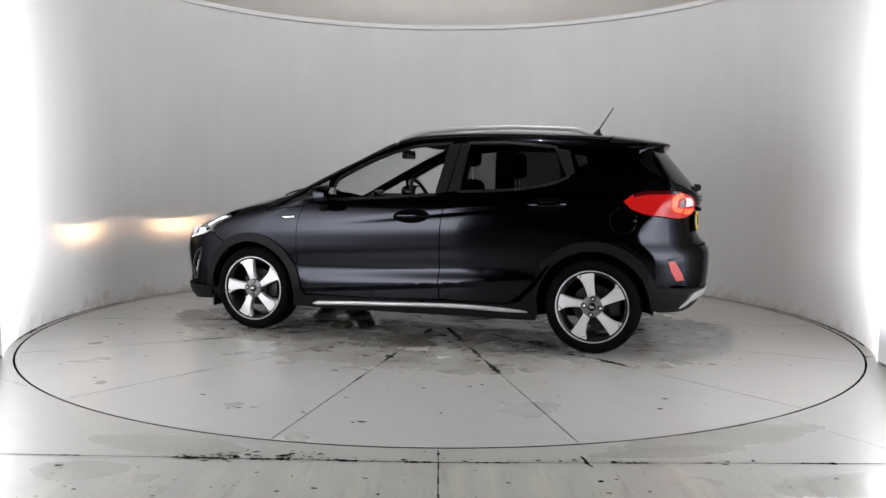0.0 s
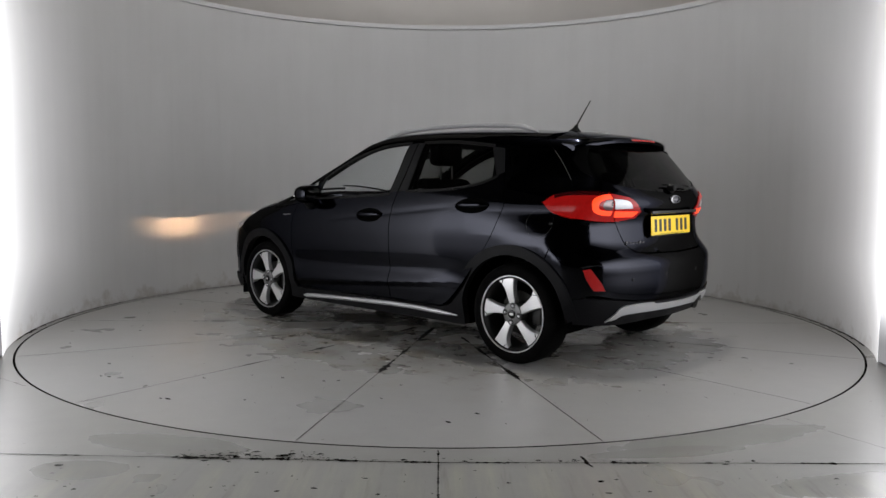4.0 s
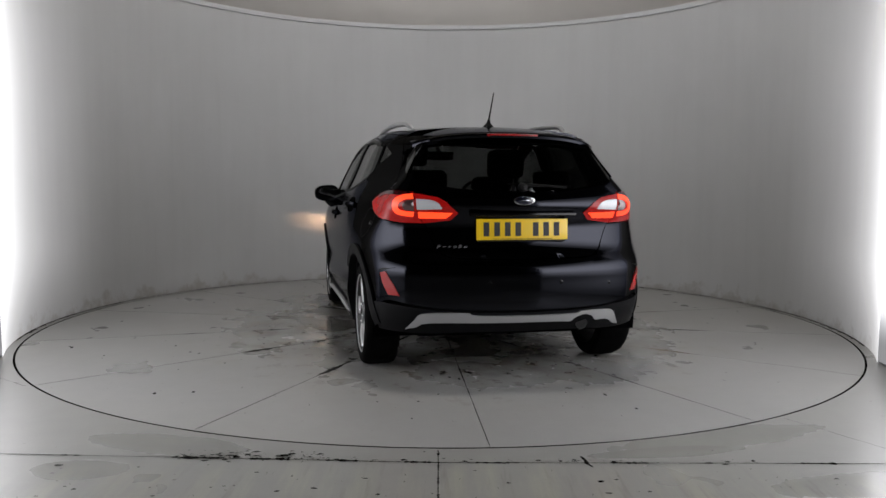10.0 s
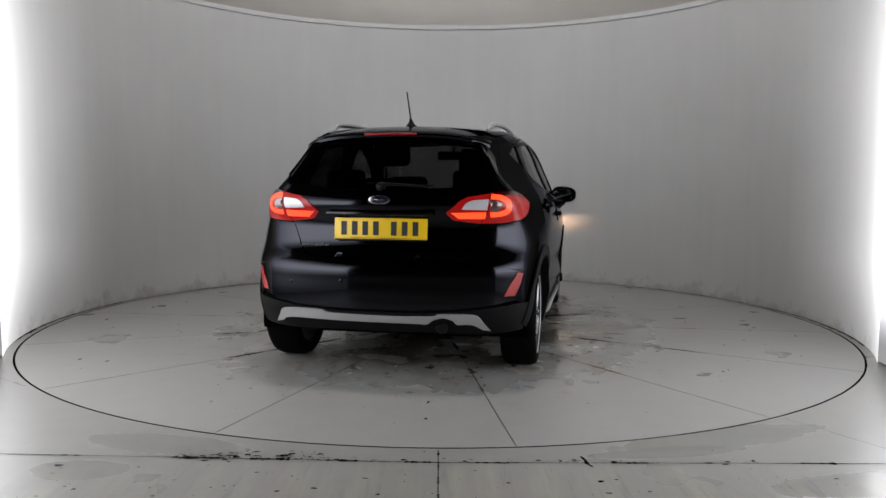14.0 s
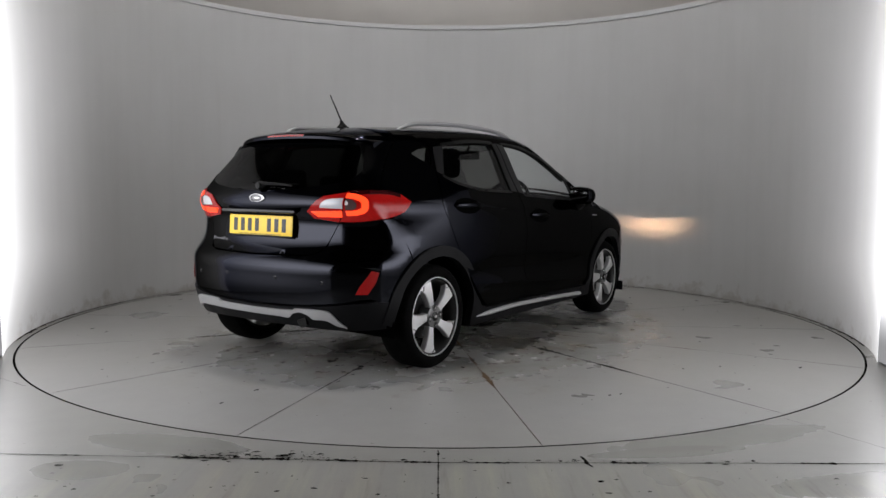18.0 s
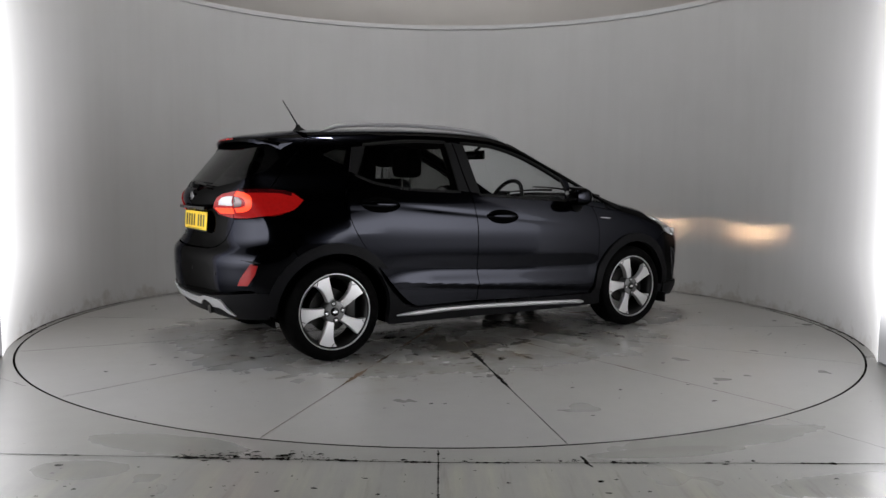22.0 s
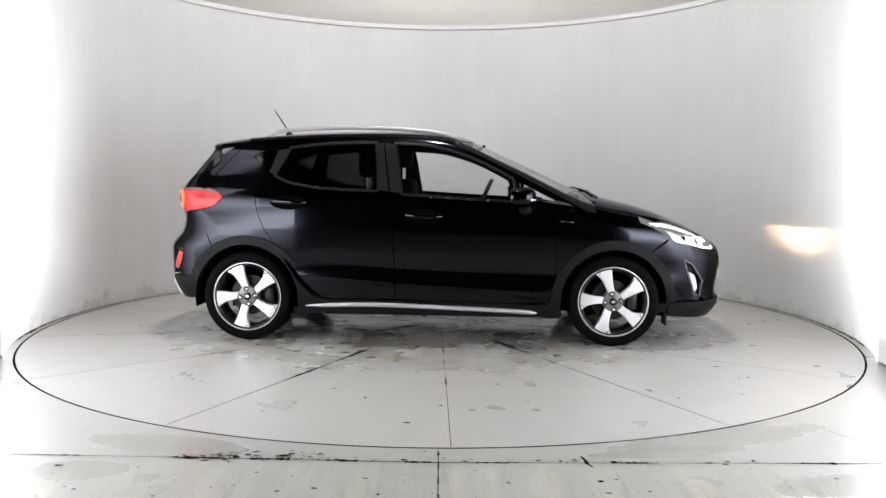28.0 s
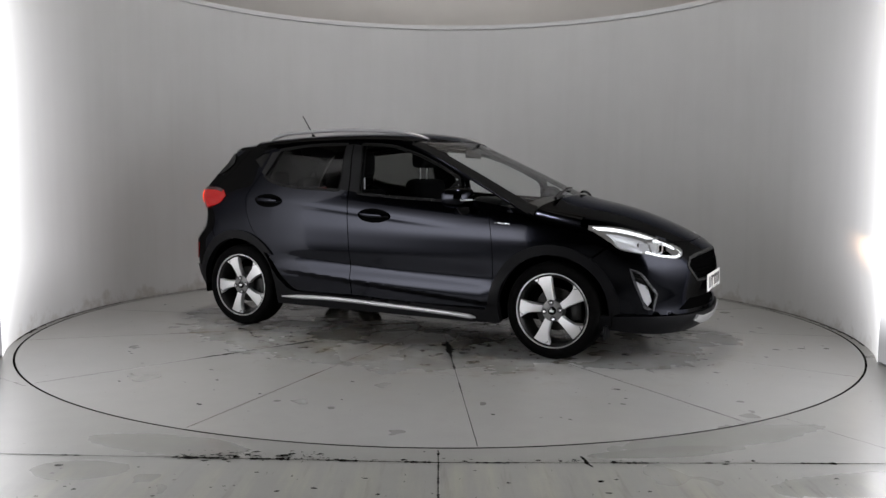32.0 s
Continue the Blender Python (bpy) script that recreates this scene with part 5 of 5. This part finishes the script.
BADGE = material("badge_metal", (.42, .42, .43), .2, 1)
BLUE = material("badge_blue", (.006, .008, .022), .15, Coat_Weight=1.0)
emblem = oval("emblem", BADGE, 0, 1.0, .062, .026, .010, hatch, .80)
tagged(emblem, "chrome oval emblem")
oval("emblem_field", BLUE, 0, 1.0, .054, .022, .007, emblem)
oval("emblem_mark", BADGE, 0, 1.0, .030, .006, .0085, emblem)
bm = bmesh.new()
for k in range(6):
    y0 = .470 - k * .0285
    x0 = float(on_back([(y0, .745)])[0][0]) - .004
    vs = []
    for dx in (0, .006):
        for dy, dz in ((0, -.012), (-.019, -.012), (-.026, .012 if k in (0, 4) else .006), (-.007, .012 if k in (0, 4) else .006)):
            vs.append(bm.verts.new((x0 + dx, y0 + dy, .747 + dz)))
    bm.faces.new(vs[:4])
    bm.faces.new(vs[4:][::-1])
    for i in range(4):
        bm.faces.new((vs[i], vs[(i + 1) % 4], vs[4 + (i + 1) % 4], vs[4 + i]))
part("name_badge", bm, SURROUND, hatch, "chrome lettering as plain bars")


def plate(name, x, z0, z1, mat, parent, s, lean=0.0):
    """A number plate with plain bars for its characters; s: 1 faces ahead, -1 faces back."""
    def put(lo, hi, bevel=0):
        bm = bmesh.new()
        box(bm, lo, hi, bevel)
        for q in bm.verts:
            d = q.co.x
            q.co.x = x + s * d - lean * (q.co.z - z0)
        return bm
    p = part(name, put((0, -.26, z0), (.006, .26, z1), .002), mat, parent, "yellow number plate with plain bars" if s < 0 else "white number plate with plain bars")
    h = z1 - z0
    cells = [.205, .145, .085, .025, -.075, -.135, -.195]
    for c in cells:
        part("bar", put((.0055, c - .016, z0 + .18 * h), (.0075, c + .016, z1 - .16 * h)), INK, p)
    part("edge_line", put((.0055, -.17, z0 + .035 * h), (.0068, .17, z0 + .06 * h)), INK, p)
    return p


plate("number_plate", -1.856, .786, .900, YELLOW, hatch, -1, -.06)
bm = bmesh.new()
box(bm, (-1.856, -.25, .776), (-1.835, .25, .79), .003)
part("plate_lip", bm, SATIN, hatch)
bm = bmesh.new()
box(bm, (-1.885, -.30, .915), (-1.85, .30, .935), .006)
part("plate_lamp_rail", bm, GLOSS, hatch)
plate("number_plate", 2.076, .415, .525, WHITE, front_bumper, 1, .02)

# parking sensors, fuel flap, tow cover
for y, z in ((.50, .545), (.20, .56), (-.20, .56), (-.50, .545)):
    oval("sensor", GLOSS, y, z, .011, .011, .002, rear_bumper, .5)
c = (-1.425, .862)
part("fuel_flap", skin_mesh("fuel_flap", on_side, [(c[0] + .083 * math.cos(t), c[1] + .083 * math.sin(t)) for t in np.linspace(0, math.tau, 41)[:-1]], holes=[[(c[0] + .0820 * math.cos(t), c[1] + .0820 * math.sin(t)) for t in np.linspace(0, math.tau, 41)[:-1]]],
     off=.0008, flange=.002, gap=0, step=.012), INK, CAR, "round fuel flap joint")
bm = bmesh.new()
p = on_side([(c[0] - .07, c[1])])[0]
bmesh.ops.create_uvsphere(bm, u_segments=12, v_segments=8, radius=.012)
for q in bm.verts:
    q.co += Vector(p)
part("flap_catch", bm, GLOSS, CAR)
bm = bmesh.new()
tube(bm, [(-1.60, -.345, .30), (-1.80, -.345, .325), (-1.875, -.345, .318)], .036, 20)
part("exhaust_pipe", bm, GLOSS, CAR)
for s in (1, -1):
    bm = bmesh.new()
    box(bm, (1.575, s * .77 - .07, .16), (1.59, s * .77 + .04, .24), .003)
    part("air_deflector", bm, CLAD, CAR)

# front wipers
for y0, y1, nm in ((-.52, .12, "wiper"), (.06, .62, "wiper")):
    bm = bmesh.new()
    a = on_top([(1.16 - .02 * abs(y0), y0)])[0]
    line = on_top([(1.155 - .10 * t, y0 + (y1 - y0) * t) for t in np.linspace(0, 1, 10)])
    tube(bm, [(q[0], q[1], q[2] + .022 - .008 * i / 9) for i, q in enumerate(line)], lambda t: .010 - .006 * t, 8)
    w = part(nm, bm, SATIN, CAR, "black windscreen wiper")
    bm = bmesh.new()
    line = on_top([(1.13 - .09 * t, y0 + .05 + (y1 - y0) * t) for t in np.linspace(0, 1, 10)])
    tube(bm, [(q[0], q[1], q[2] + .012) for q in line], .006, 6)
    part("wiper_blade", bm, RUBBER, w)
panel("scuttle", on_top, loop([(1.10, .70), (1.16, .35), (1.175, 0), (1.16, -.35), (1.10, -.70), (1.02, -.70), (1.10, 0), (1.02, .70)]), SATIN, sides=(1,), off=-.02, flange=0)

# ---- cabin ----
def soft(lo, hi, bevel, tilt=0.0, pivot=None, seg=4):
    bm = bmesh.new()
    box(bm, lo, hi, bevel, seg)
    if tilt:
        r = Matrix.Rotation(radians(tilt), 4, "Y")
        for q in bm.verts:
            q.co = Vector(pivot) + r @ (q.co - Vector(pivot))
    return bm


def seat(y, back, lift):
    base = part("front_seat", soft((-.16 - back, y - .25, .34), (.36 - back, y + .25, .50), .05), FABRIC, CAR, "dark cloth front seat")
    piv = (-.10 - back, y, .46)
    part("backrest", soft((-.155 - back, y - .25, .46), (-.01 - back, y + .25, 1.10 + lift), .055, -9, piv), FABRIC, base)
    part("headrest", soft((-.255 - back, y - .13, 1.185 + lift), (-.13 - back, y + .13, 1.365 + lift * .6), .045), FABRIC, base)
    for o in (-.06, .06):
        bm = bmesh.new()
        tube(bm, [(-.20 - back, y + o, 1.05 + lift), (-.20 - back, y + o, 1.21 + lift)], .006, 8)
        part("headrest_post", bm, ALLOY, base)


seat(.345, .09, .025)
seat(-.32, .28, -.06)
bench = part("rear_bench", soft((-.98, -.62, .34), (-.50, .62, .52), .05), FABRIC, CAR, "dark cloth rear bench")
part("backrest", soft((-1.10, -.62, .45), (-.98, .62, 1.00), .05, -14, (-1.04, 0, .45)), FABRIC, bench)
for y in (-.40, 0, .40):
    part("headrest", soft((-1.25, y - .12, 1.03), (-1.17, y + .12, 1.17 - .04 * (y == 0)), .035), FABRIC, bench)
    for o in (-.05, .05):
        bm = bmesh.new()
        tube(bm, [(-1.20, y + o, .96), (-1.21, y + o, 1.06)], .005, 8)
        part("headrest_post", bm, SATIN, bench)
part("dashboard", soft((.60, -.70, .62), (1.06, .70, .945), .07), DASH, CAR)
part("instrument_hood", soft((.55, -.53, .86), (.80, -.21, 1.00), .05), DASH, CAR)
part("centre_screen", soft((.575, -.10, .90), (.60, .10, 1.03), .012), GLOSS, CAR)
bm = bmesh.new()
R1, R2 = .182, .015
for i in range(40):
    a = i * math.tau / 40
    for k in range(10):
        b = k * math.tau / 10
        bm.verts.new((R2 * math.sin(b), (R1 + R2 * math.cos(b)) * math.cos(a), (R1 + R2 * math.cos(b)) * math.sin(a)))
bm.verts.ensure_lookup_table()
for i in range(40):
    for k in range(10):
        j, l = (i + 1) % 40, (k + 1) % 10
        bm.faces.new([bm.verts[i * 10 + k], bm.verts[j * 10 + k], bm.verts[j * 10 + l], bm.verts[i * 10 + l]])
box(bm, (-.02, -.16, -.025), (.01, .16, .02), .008)
box(bm, (-.03, -.07, -.06), (.02, .07, .06), .02)
box(bm, (0, -.03, -.03), (.25, .03, .03), .01)
r = Matrix.Translation((.345, -.37, .945)) @ Matrix.Rotation(radians(25), 4, "Y")
bm.transform(r)
part("steering_wheel", bm, DASH, CAR, "black steering wheel")
part("inside_mirror", soft((.31, -.125, 1.275), (.335, .125, 1.345), .012), GLOSS, CAR)
bm = bmesh.new()
tube(bm, [(.32, 0, 1.34), (.37, 0, 1.375)], .012, 8)
part("mirror_stalk", bm, DASH, CAR)
part("parcel_shelf", soft((-1.66, -.60, .955), (-1.22, .60, .975), .006), FABRIC, CAR)
panel("headlining", on_top, loop([(x, y * .96) for x, y in roof_xy], [(.24, .38), (.26, 0), (.24, -.38)], [(x, -y * .96) for x, y in roof_xy[::-1]]), LINING, sides=(1,), off=-.03, flange=0, step=.06)
for s, d in zip((1, -1), front_doors):
    part("door_card", skin_mesh("door_card", on_side, [(-.22, .33), (.80, .32), (.80, .90), (.60, .955), (-.20, 1.005)], off=-.06, flange=-.05, step=.05, mirror=s < 0), DASH, d)
for s, d in zip((1, -1), rear_doors):
    part("door_card", skin_mesh("door_card", on_side, [(-.24, .33), (-.70, .33), (-1.05, .75), (-1.06, 1.10), (-.9, 1.06), (-.24, 1.02)], off=-.06, flange=-.05, step=.05, mirror=s < 0), DASH, d)


# ---- what moves: the turntable and the car on it ----
def motions():
    first, rate, off = 161.456, -5.8897, Vector((-.0366, -.0363, 0))
    rows, spins = [], []
    for t in range(33):
        turn = Matrix.Rotation(radians(first + rate * t), 4, "Z")
        spins.append((t, turn))
        rows.append((t, turn @ Matrix.Translation(off)))
    walk(DISC, spins)
    walk(CAR, rows)


motions()
